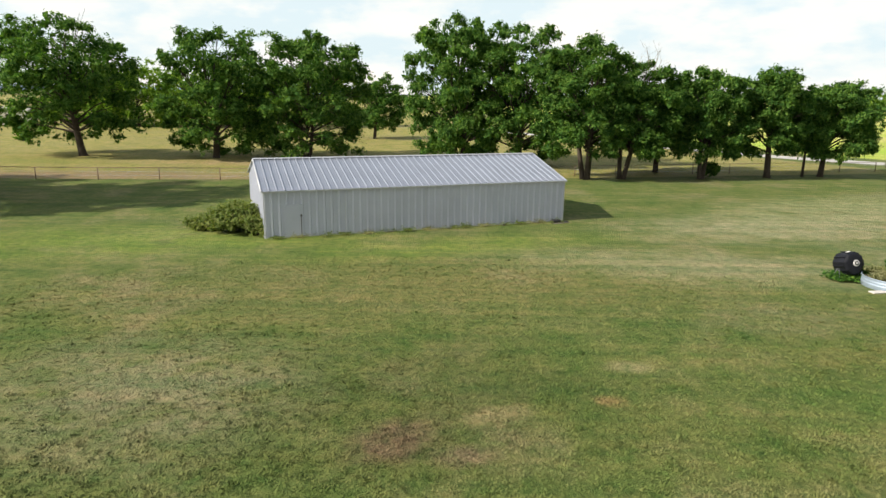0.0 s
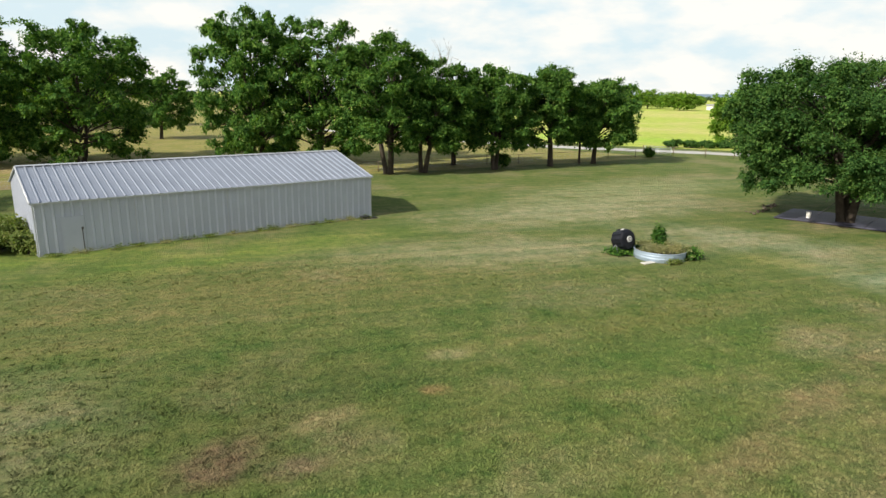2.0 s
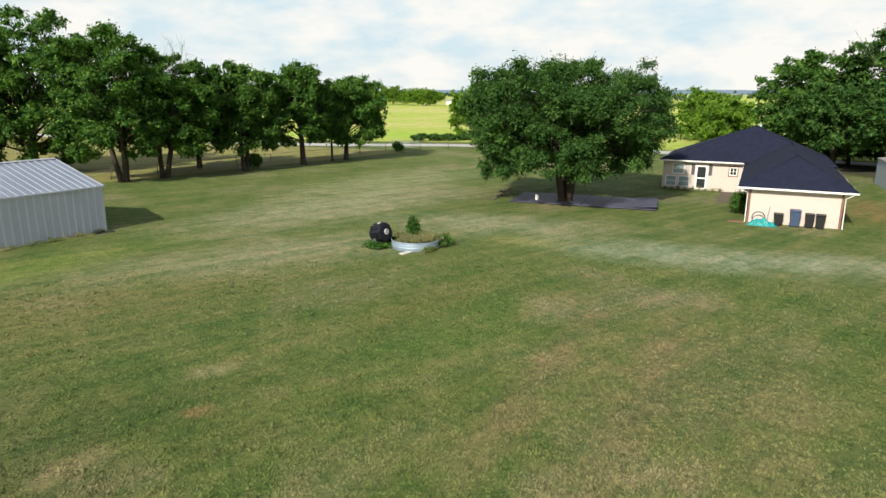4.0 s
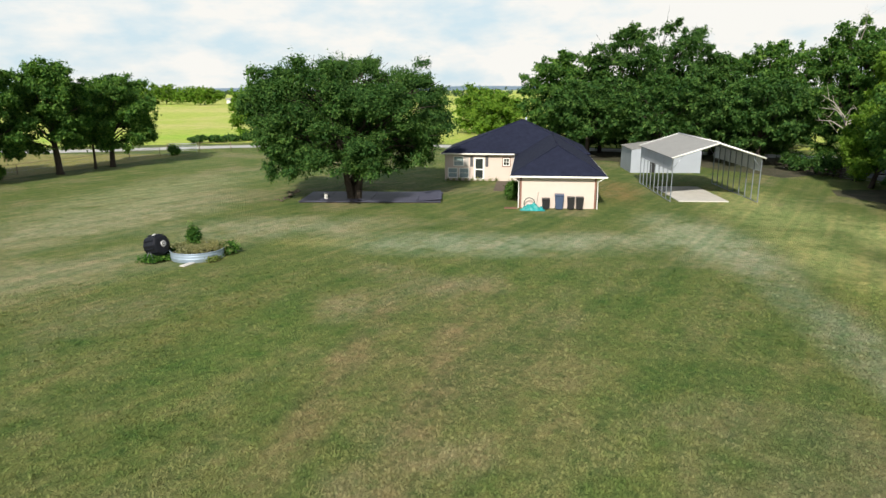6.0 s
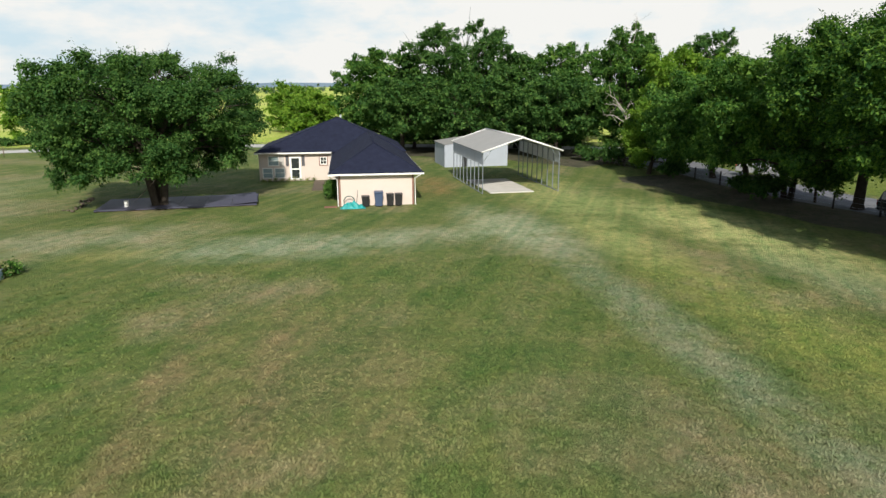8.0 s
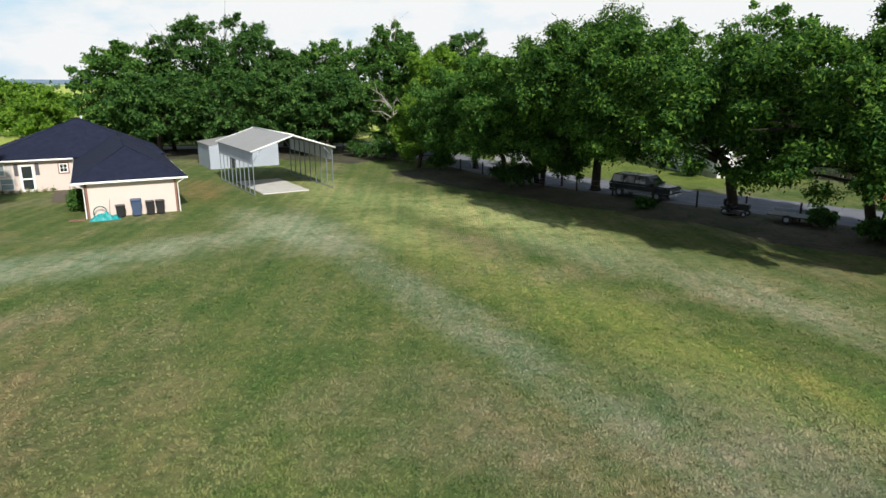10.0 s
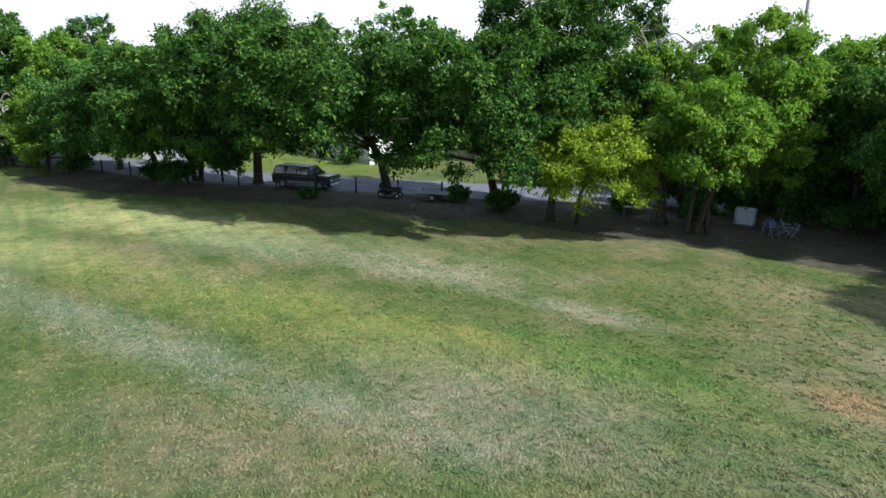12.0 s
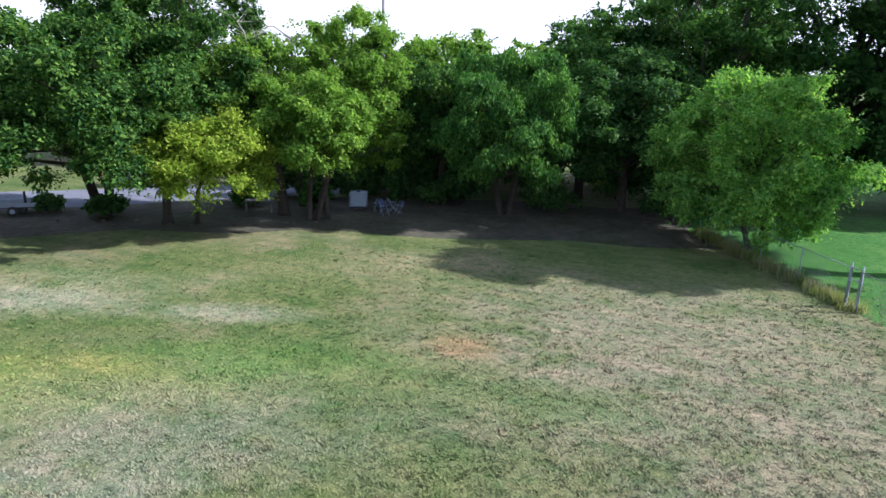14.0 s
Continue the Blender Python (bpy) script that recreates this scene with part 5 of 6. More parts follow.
def compost_tumbler():
    t = thing("compost_tumbler", "black octagonal compost tumbler tipped on a steel stand", "composter", pose(20.7, 32.1, 0, 0, 0, 6))
    tilt = pose(0, 0, 0.90, -14, 12, 0)
    bm = bmesh.new()
    n = 8
    prof = [(-0.46, 0.40), (-0.44, 0.50), (-0.38, 0.59), (0.0, 0.62), (0.38, 0.59), (0.44, 0.50), (0.46, 0.40)]
    rings = [[bm.verts.new((r * math.cos(2 * math.pi * (k + 0.15) / n), y, r * math.sin(2 * math.pi * (k + 0.15) / n))) for k in range(n)] for y, r in prof]
    for a, b in zip(rings, rings[1:]):
        for k in range(n):
            bm.faces.new((a[k], b[k], b[(k + 1) % n], a[(k + 1) % n]))
    bm.faces.new(rings[0])
    bm.faces.new(rings[-1][::-1])
    bmesh.ops.recalc_face_normals(bm, faces=bm.faces)
    bmesh.ops.transform(bm, matrix=tilt, verts=bm.verts)
    drum = part("drum", bm, M_DRUM, t, "black plastic drum")
    for r1, y, mat, nm in ((0.17, -0.475, M_GREY_HUB, "hub"), (0.11, -0.495, M_BLACK, "hub_ring"), (0.05, -0.515, M_GREY_HUB, "hub_cap")):
        bm = bmesh.new()
        bmesh.ops.create_cone(bm, cap_ends=True, segments=24, radius1=r1, radius2=r1 * 0.95, depth=0.04, matrix=tilt @ pose(0.06, y, 0.02, 90, 0, 0))
        part(nm, bm, mat, drum, "pale grey hub disc" if nm == "hub" else "")
    for k in range(8):
        bm = bmesh.new()
        box(bm, -0.03, 0.03, -0.36, 0.36, 0.585, 0.625, 0.008, tilt @ pose(0, 0, 0, 0, 45 * k + 20, 0))
        part("rib", bm, M_DRUM, drum)
    for k, sz in ((0, 0.09),):
        bm = bmesh.new()
        box(bm, -sz, sz, -0.12, 0.06, 0.60, 0.63, 0.01, tilt @ pose(0, -0.2, 0, 0, 45 * k - 30, 0))
        part("vent", bm, M_GREY_HUB, drum, "pale vent cover")
    for x in (-0.55, 0.55):
        for y in (-0.38, 0.38):
            tubed("leg", t, M_GALV, [(x, y, 0), (x * 0.9, y * 0.1, 0.62)], 0.016, 6)
        tubed("stretcher", t, M_GALV, [(x, -0.4, 0.06), (x, 0.4, 0.06)], 0.014, 6)
    return t


M_DRUM = paint("navy_black_plastic", (0.007, 0.008, 0.013), 0.5, 0, 0.2, spec=0.3)
M_GREY_HUB = paint("pale_grey_plastic", (0.55, 0.55, 0.56), 0.5, 0, 0.05)
compost_tumbler()
stone = thing("flat_stone", "pale flat stone in front of the stock tank", "stone", pose(21.0, 29.95, 0, 0, 0, 12))
boxed("slab", stone, M_CONCRETE, -0.42, 0.42, -0.18, 0.18, 0, 0.06, 0.02)

# ---- dark panels under the oak, with bucket and stones ----
PAD = pose(38.4, 39.2, 0, 0, 0, math.degrees(math.atan2(-10.2, 6.1)))
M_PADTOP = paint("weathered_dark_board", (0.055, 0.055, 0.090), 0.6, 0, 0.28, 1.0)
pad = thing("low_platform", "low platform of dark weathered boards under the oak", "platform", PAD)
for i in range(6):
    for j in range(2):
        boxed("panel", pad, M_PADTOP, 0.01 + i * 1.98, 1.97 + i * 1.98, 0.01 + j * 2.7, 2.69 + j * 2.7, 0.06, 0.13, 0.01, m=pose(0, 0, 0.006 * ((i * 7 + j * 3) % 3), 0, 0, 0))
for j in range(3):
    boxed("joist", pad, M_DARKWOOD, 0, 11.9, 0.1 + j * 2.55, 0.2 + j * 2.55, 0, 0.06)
tilted = thing("leaning_panel", "weathered dark board leaning at the platform's end", "panel", PAD @ pose(10.1, 0.1, 0.15, 0, 0, 4))
boxed("board", tilted, M_PADTOP, 0, 1.9, 0, 3.6, 0.02, 0.07, 0.01, m=pose(0, 0, 0, 3, -4, 0))
bucket = thing("bucket", "white plastic bucket beside the oak", "bucket", pose(40.7, 38.2, 0.13))
bm = bmesh.new()
bmesh.ops.create_cone(bm, cap_ends=True, segments=24, radius1=0.15, radius2=0.18, depth=0.46, matrix=Matrix.Translation((0, 0, 0.23)))
part("body", bm, M_WHITE, bucket)
bm = bmesh.new()
bmesh.ops.create_cone(bm, cap_ends=True, segments=24, radius1=0.19, radius2=0.185, depth=0.04, matrix=Matrix.Translation((0, 0, 0.44)))
part("lid", bm, M_WHITE, bucket)
M_STONE = paint("field_stone", (0.125, 0.10, 0.078), 0.9, 0, 0.25, 4.0, 0.2, 0.02)


def stone_mesh(rng, r):
    bm = bmesh.new()
    bmesh.ops.create_icosphere(bm, subdivisions=2, radius=r)
    for v in bm.verts:
        v.co = Vector((v.co.x * 1.3, v.co.y, v.co.z * 0.6)) * (1 + 0.25 * noise.noise(v.co * 3 / r * 0.4 + Vector(rng.normal(0, 5, 3))))
    return bm


rng_ = np.random.default_rng(5)
for i in range(26):
    f_ = i / 25
    st = part("stone", stone_mesh(rng_, rng_.uniform(0.07, 0.15)), M_STONE)
    st.matrix_world = pose(38.0 + 5.6 * f_ + rng_.normal(0, 0.25), 41.0 + 3.4 * f_ + rng_.normal(0, 0.25), 0.08, 0, 0, rng_.uniform(0, 360))
    tagged(st, "rough brown field stone edging the oak bed", "stone", "stones edging the oak bed")


# ---- at the garage wall ----
def wheelie_bin(label, x, w, h_, mat):
    t = thing("trash_bin", label, "bin", HOUSE @ pose(x, -0.55, 0))
    bm = bmesh.new()
    d = w * 1.05
    lo = [bm.verts.new(p) for p in ((-w * 0.39, -d * 0.36, 0.06), (w * 0.39, -d * 0.36, 0.06), (w * 0.39, d * 0.36, 0.06), (-w * 0.39, d * 0.36, 0.06))]
    hi = [bm.verts.new(p) for p in ((-w / 2, -d / 2, h_ * 0.9), (w / 2, -d / 2, h_ * 0.9), (w / 2, d / 2, h_ * 0.9), (-w / 2, d / 2, h_ * 0.9))]
    bm.faces.new(lo[::-1])
    bm.faces.new(hi)
    for k in range(4):
        bm.faces.new((lo[k], lo[(k + 1) % 4], hi[(k + 1) % 4], hi[k]))
    bmesh.ops.bevel(bm, geom=bm.edges[:], offset=0.035, segments=2, affect="EDGES")
    part("body", bm, mat, t)
    boxed("lid", t, mat, -w * 0.53, w * 0.53, -d * 0.55, d * 0.53, h_ * 0.9, h_, 0.03)
    tubed("handle", t, mat, [(-w * 0.4, d * 0.6, h_ * 0.88), (w * 0.4, d * 0.6, h_ * 0.88)], 0.018, 6)
    for s in (-1, 1):
        bm = bmesh.new()
        bmesh.ops.create_cone(bm, cap_ends=True, segments=16, radius1=0.12, radius2=0.12, depth=0.05, matrix=pose(s * w * 0.42, d * 0.40, 0.12, 0, 90, 0))
        part("wheel", bm, M_BLACK, t)
    return t


wheelie_bin("short black plastic trash bin by the garage wall", 2.02, 0.60, 0.88, M_BLACK)
wheelie_bin("tall blue plastic recycling bin by the garage wall", 3.05, 0.68, 1.22, M_BLUE)
wheelie_bin("dark grey plastic trash bin by the garage wall", 3.95, 0.56, 1.02, M_BLACK)
wheelie_bin("black plastic trash bin by the garage wall", 4.62, 0.58, 1.02, M_BLACK)
M_TEAL = paint("turquoise_tarp", (0.015, 0.25, 0.25), 0.5, 0, 0.2, 6.0)
tarp = thing("tarp", "crumpled turquoise tarp on the ground by the garage", "tarp", HOUSE @ pose(1.0, -0.95, 0))
bm = bmesh.new()
bmesh.ops.create_grid(bm, x_segments=26, y_segments=18, size=1.0)
for v in bm.verts:
    q = 1 - min(1, math.hypot(v.co.x, v.co.y))
    z = max(0, 0.50 * q ** 0.7 + 0.20 * noise.noise(v.co * 3.1) + 0.12 * noise.noise(v.co * 7.3)) * min(1, q * 4 + 0.05)
    v.co = Vector((v.co.x * 0.98, v.co.y * 0.5, z + 0.012))
part("sheet", bm, M_TEAL, tarp)
M_HOSE = paint("dark_green_hose", (0.012, 0.075, 0.065), 0.5, 0, 0.2, 6.0)
hoop = thing("garden_hoop", "bent green garden hose reel beside the tarp", "hose reel", HOUSE @ pose(0.75, -0.45, 0))
bm = bmesh.new()
tube(bm, [(0.42 * math.cos(a), 0, 0.45 + 0.42 * math.sin(a)) for a in np.linspace(0, 2 * math.pi, 20)], 0.035, 6)
part("hose", bm, M_HOSE, hoop)
for x in (-0.3, 0.3):
    tubed("leg", hoop, M_STEEL, [(x, 0.1, 0), (0, 0, 0.5)], 0.02, 5)
rake_ = thing("garden_stake", "thin pale wooden stake leaning on the wall", "stake", HOUSE @ pose(1.25, -0.3, 0))
tubed("pole", rake_, M_BARK_PALE, [(0, -0.3, 0.0), (0.18, 0.22, 1.25)], 0.018, 5)
M_PAVER = paint("red_paver", (0.22, 0.11, 0.085), 0.9, 0, 0.2, 5, 0.2)
pav = thing("paver_patch", "small patch of red pavers at the garage corner", "pavers", HOUSE @ pose(-0.75, -0.3, 0))
for i in range(5):
    for j in range(3):
        boxed("paver", pav, M_PAVER, -0.45 + i * 0.2, -0.27 + i * 0.2, -0.3 + j * 0.2, -0.12 + j * 0.2, 0, 0.05, 0.008)
path_ = thing("patio_slab", "brownish path slab beside the house", "path", HOUSE @ pose(-1.95, 8.3, 0))
boxed("slab", path_, M_STONE, -0.62, 0.62, 0, 6.4, 0, 0.05, 0.012)


# ---- fences ----
M_RUST = paint("rusty_pipe", (0.16, 0.11, 0.085), 0.75, 0.2, 0.2, 6)
M_POST = paint("tarred_post", (0.035, 0.032, 0.032), 0.9, 0, 0.25, 6)


def wire_fence(name, label, line, step, hgt, post_r, mat, rails, mesh_step=0.0, wire_r=0.006, kind=""):
    """A fence along a line: posts, level rails or wires, and a mesh of upright wires."""
    f = thing(name, label, "fence")
    pts = [Vector((x, y, 0)) for x, y in line]
    for a, b in zip(pts, pts[1:]):
        k = max(1, round((b - a).length / step))
        for i in range(k + (b is pts[-1])):
            p = a.lerp(b, i / k)
            tubed("post", f, mat, [p, p + Vector((0, 0, hgt + 0.04))], post_r, 7)
        for z, r in rails:
            tubed("rail" if r > 0.012 else "wire", f, mat if r > 0.012 else M_STEEL, [a + Vector((0, 0, z)), b + Vector((0, 0, z))], r, 5)
        if mesh_step:
            bm = bmesh.new()
            n = int((b - a).length / mesh_step)
            d = (b - a).normalized()
            for i in range(-int(hgt / mesh_step), n):
                for s in (1, -1):
                    q = a + d * (i * mesh_step)
                    z0, z1 = (0.05, hgt) if s == 1 else (hgt, 0.05)
                    u0, u1 = i * mesh_step, i * mesh_step + hgt
                    if u0 < 0 or u1 > (b - a).length:
                        continue
                    tube(bm, [a + d * u0 + Vector((0, 0, z0)), a + d * u1 + Vector((0, 0, z1))], wire_r, 3, False)
            part("wire_mesh", bm, M_GALV, f, "galvanised wire mesh")
    return f


wire_fence("pipe_fence", "rusty pipe and wire fence along the dry field", [(-71.8, 65.2), (-41.4, 65.5), (-23.2, 67.0)], 6.15, 1.25, 0.05, M_RUST, ((1.25, 0.035), (0.85, 0.008), (0.45, 0.008)), 0.35, 0.005)
wire_fence("wire_fence", "grey wire fence behind the row of trees", [(-23.2, 67.0), (15.0, 74.5), (40.0, 81.0), (56.0, 84.5)], 5.0, 1.2, 0.045, M_RUST, ((1.2, 0.022), (0.8, 0.008), (0.4, 0.008)), 0.4, 0.005)
wire_fence("road_fence", "thin wire fence along the road", [(61, 90), (67, 82.7), (79, 66), (86, 45)], 4.0, 1.3, 0.05, M_RUST, ((1.25, 0.02), (0.9, 0.008), (0.5, 0.008)))
wire_fence("drive_fence", "dark wooden posts with wire beside the drive", [(82, 4.5), (74.8, -1.0), (66.5, -7.2), (58.6, -11.9), (50.5, -19.0), (42.5, -26.2)], 3.3, 1.25, 0.075, M_POST, ((1.1, 0.008), (0.7, 0.008), (0.35, 0.008)))
wire_fence("board_fence", "weathered low board fence at the lawn's far end", [(88.5, 9.2), (82, 4.5), (76.5, 0.6)], 2.2, 1.05, 0.06, M_DARKWOOD, ((0.95, 0.05), (0.55, 0.05), (0.2, 0.05)))
wire_fence("chain_link_fence", "galvanised chain-link fence beside the neighbouring lawn", [(2.5, -41.6), (-0.75, -35.6), (-3.95, -30.45)], 2.9, 1.75, 0.03, M_GALV, ((1.75, 0.018),), 0.11, 0.0025)
gate = thing("chain_link_gate", "galvanised chain-link gate at the lawn's edge", "gate", pose(-4.0, -30.3, 0, 0, 0, math.degrees(math.atan2(4.25, -2.25))))
for x in (-0.06, 0.62):
    tubed("gate_post", gate, M_GALV, [(x, 0, 0), (x, 0, 1.98 if x < 0 else 2.0)], 0.03, 8)
bm = bmesh.new()
for a_, b_ in (((0, 0, 0.12), (0.55, 0, 0.12)), ((0, 0, 1.8), (0.55, 0, 1.8)), ((0, 0, 0.12), (0, 0, 1.8)), ((0.55, 0, 0.12), (0.55, 0, 1.8)), ((0, 0, 1.3), (0.55, 0, 1.3))):
    tube(bm, [a_, b_], 0.022, 6)
part("gate_frame", bm, M_GALV, gate)
for z in (0.35, 1.2):
    boxed("hinge", gate, M_STEEL, -0.08, 0.03, -0.04, 0.04, z, z + 0.07)
boxed("latch", gate, M_STEEL, 0.52, 0.66, -0.05, 0.05, 1.25, 1.4)
wire_fence("chain_link_fence", "galvanised chain-link fence beyond the gate", [(-4.3, -29.7), (-9.0, -21.0)], 2.9, 1.75, 0.03, M_GALV, ((1.75, 0.018),), 0.13, 0.0025)


def dry_grass(x, y, seed, hgt, mat, label):
    """A tuft of tall thin dry blades."""
    rng = np.random.default_rng(seed)
    n = 110
    px, py = rng.normal(0, 0.22, n), rng.normal(0, 0.22, n)
    a, h_ = rng.uniform(0, 6.28, n), hgt * rng.uniform(0.5, 1.15, n)
    ln, w_ = rng.uniform(0.15, 0.7, n) * h_, 0.022
    vs = np.stack([np.stack([px - np.sin(a) * w_, py + np.cos(a) * w_, 0 * px], 1), np.stack([px + np.sin(a) * w_, py - np.cos(a) * w_, 0 * px], 1),
                   np.stack([px + np.cos(a) * ln, py + np.sin(a) * ln, h_], 1)], 1).reshape(-1, 3)
    ob = arrays("dry_grass", vs, np.arange(3 * n).reshape(-1, 3), mat)
    ob.location = (x, y, 0)
    return tagged(ob, label, "grass", "dry grass along the fence")


for i in range(44):
    f_ = i / 43
    dry_grass(2.6 - 6.9 * f_ + 0.12 * math.sin(i * 5.1), -41.6 + 11.6 * f_ + 0.12 * math.cos(i * 3.3), 400 + i, 0.40 + 0.12 * (i % 3), M_STRAW if i % 4 else M_WEED, "tall dry grass along the chain-link fence")
fgate = thing("farm_gate", "grey tubular farm gate at the road", "gate", pose(61.0, 89.5, 0, 0, 0, -58))
for z in (0.25, 0.5, 0.75, 1.0, 1.25):
    tubed("bar", fgate, M_STEEL, [(0, 0, z), (4.2, 0, z)], 0.025, 6)
for x in (0, 2.1, 4.2):
    tubed("upright", fgate, M_STEEL, [(x, 0, 0.0), (x, 0, 1.3)], 0.03, 6)


# ---- vehicles ----
def wheel(parent, x, y, r, w):
    bm = bmesh.new()
    bmesh.ops.create_cone(bm, cap_ends=True, segments=20, radius1=r, radius2=r, depth=w, matrix=pose(x, y, r, 90, 0, 0))
    bmesh.ops.bevel(bm, geom=[e for e in bm.edges if e.calc_face_angle(0) > 1], offset=r * 0.12, segments=2, affect="EDGES")
    wh = part("wheel", bm, M_BLACK, parent, "black rubber tyre")
    bm = bmesh.new()
    bmesh.ops.create_cone(bm, cap_ends=True, segments=16, radius1=r * 0.58, radius2=r * 0.5, depth=w + 0.02, matrix=pose(x, y, r, 90, 0, 0))
    part("rim", bm, M_STEEL, wh)


def car(name, label, category, m, profile, cabin, paint_, length, width, wheels, r=0.36, two_tone=None):
    """A car from its side outline: lower body, tapered cabin with glass, wheels, lamps, bumpers. The front points to +x."""
    t = thing(name, label, category, m)

    def loft(name_, pts, w0, w1, z0, z1, mat, parent, lab=""):
        bm = bmesh.new()
        sides = []
        for s in (-1, 1):
            sides.append([bm.verts.new((x, s * (w0 + (w1 - w0) * min(1, max(0, (z - z0) / max(z1 - z0, 1e-3)))) / 2, z)) for x, z in pts])
        bm.faces.new(sides[0])
        bm.faces.new(sides[1][::-1])
        n = len(pts)
        for k in range(n):
            bm.faces.new((sides[0][(k + 1) % n], sides[0][k], sides[1][k], sides[1][(k + 1) % n]))
        bmesh.ops.recalc_face_normals(bm, faces=bm.faces)
        bmesh.ops.bevel(bm, geom=[e for e in bm.edges if e.calc_face_angle(0) > 0.6], offset=0.035, segments=2, affect="EDGES")
        return part(name_, bm, mat, parent, lab)

    body = loft("body", profile, width, width * 0.97, 0.3, 1.2, paint_, t)
    zc0, zc1 = min(z for _, z in cabin), max(z for _, z in cabin)
    cab = loft("cabin", cabin, width * 0.95, width * 0.78, zc0, zc1, two_tone or paint_, t)
    # side glass, windscreen
    gx = [x for x, z in cabin if z > (zc0 + zc1) / 2]
    x0, x1 = min(gx), max(gx)
    lo, hi = zc0 + 0.08, zc1 - 0.10
    wl_, wh_ = width * 0.95 / 2, width * 0.78 / 2
    at = lambda z: wl_ + (wh_ - wl_) * (z - zc0) / (zc1 - zc0) + 0.012
    n = 3 if x1 - x0 > 2.2 else 2
    for s in (-1, 1):
        for i in range(n):
            a, b = x0 + 0.06 + i * (x1 - x0) / n, x0 - 0.06 + (i + 1) * (x1 - x0) / n
            solid("window", cab, M_GLASS, [(a, s * at(lo), lo), (b, s * at(lo), lo), (b, s * at(hi), hi), (a, s * at(hi), hi)][::s], 0.01, "dark side glass")
    front = sorted([p for p in cabin], key=lambda p: -p[0])[:2]
    (xa, za), (xb, zb) = sorted(front, key=lambda p: p[1])
    dx, dz = 0.03, 0.02
    solid("windscreen", cab, M_GLASS, [(xa - 0.05 * (xa - xb) + dx, -wl_ * 0.88, za + 0.08 + dz), (xa - 0.05 * (xa - xb) + dx, wl_ * 0.88, za + 0.08 + dz), (xb + dx, wh_ * 0.88, zb - 0.08 + dz), (xb + dx, -wh_ * 0.88, zb - 0.08 + dz)], 0.01, "dark windscreen")
    for x in wheels:
        for s in (-1, 1):
            wheel(t, x, s * (width / 2 - 0.09), r, 0.24)
    xf, xr = max(x for x, _ in profile), min(x for x, _ in profile)
    boxed("bumper", t, M_STEEL, xf - 0.06, xf + 0.07, -width * 0.48, width * 0.48, 0.42, 0.60, 0.02, "chrome front bumper")
    boxed("bumper", t, M_STEEL, xr - 0.07, xr + 0.06, -width * 0.48, width * 0.48, 0.42, 0.60, 0.02, "chrome rear bumper")
    boxed("grille", t, M_BLACK, xf - 0.02, xf + 0.03, -width * 0.30, width * 0.30, 0.66, 0.92, 0.01, "dark grille")
    boxed("grille_bar", t, M_STEEL, xf + 0.03, xf + 0.05, -width * 0.30, width * 0.30, 0.77, 0.82)
    for s in (-1, 1):
        boxed("headlight", t, M_HUBGLASS, xf - 0.05, xf + 0.035, s * width * 0.39 - 0.13, s * width * 0.39 + 0.13, 0.72, 0.90, 0.01, "clear headlight")
        boxed("tail_light", t, M_RED, xr - 0.02, xr + 0.05, s * width * 0.45 - 0.07, s * width * 0.45 + 0.07, 0.75, 1.15, 0.01, "red tail light")
        boxed("mirror", t, M_BLACK, xa - 0.25, xa - 0.12, s * (width / 2 + 0.12) - 0.1, s * (width / 2 + 0.12) + 0.1, 1.15, 1.32, 0.02)
        boxed("door_seam", t, M_BLACK, (x0 + x1) / 2 - 0.006, (x0 + x1) / 2 + 0.006, s * width * 0.497 - 0.006, s * width * 0.497 + 0.006, 0.45, 1.05)
    boxed("number_plate", t, M_WHITE, xf + 0.07, xf + 0.08, -0.16, 0.16, 0.44, 0.58, label="blank pale plate")
    return t


M_HUBGLASS = paint("lamp_glass", (0.6, 0.6, 0.6), 0.15, 0, 0.05)
M_RED = paint("red_lamp", (0.3, 0.015, 0.012), 0.25, 0, 0.1)
M_CAR_DARK = paint("dark_blue_car_paint", (0.018, 0.022, 0.035), 0.25, 0.2, 0.1)
M_CAR_SILVER = paint("silver_car_paint", (0.24, 0.25, 0.28), 0.28, 0.5, 0.05)
M_CAR_WHITE = paint("white_car_paint", (0.58, 0.59, 0.60), 0.25, 0, 0.03)
head_ = math.degrees(math.atan2(-0.6, -0.8))
SUV_SIDE = [(-2.7, 0.42), (2.62, 0.42), (2.72, 0.55), (2.70, 0.98), (2.55, 1.08), (1.25, 1.16), (-2.66, 1.16), (-2.74, 0.9)]
SUV_CAB = [(-2.68, 1.14), (1.28, 1.14), (0.62, 1.84), (-2.30, 1.86), (-2.52, 1.78)]
suv = car("suv", "dark blue large station wagon parked on the drive", "car", pose(52.4, -19.0, 0.01, 0, 0, head_ + 3), SUV_SIDE, SUV_CAB, M_CAR_DARK, 5.4, 1.95, (-1.75, 1.65), 0.38)
boxed("hood", suv, M_CAR_DARK, 1.2, 2.6, -0.9, 0.9, 1.10, 1.15, 0.02, "dark hood")
for s_ in (-1, 1):
    boxed("rocker_panel", suv, M_CAR_SILVER, -1.3, 1.2, s_ * 0.978 - 0.012, s_ * 0.978 + 0.012, 0.45, 0.66, 0.005, "silver lower door panel")
SED_SIDE = [(-2.3, 0.38), (2.2, 0.38), (2.32, 0.55), (2.25, 0.78), (1.2, 0.92), (-1.6, 0.98), (-2.3, 0.95), (-2.36, 0.7)]
SED_CAB = [(-1.75, 0.95), (1.25, 0.92), (0.45, 1.42), (-0.95, 1.44)]
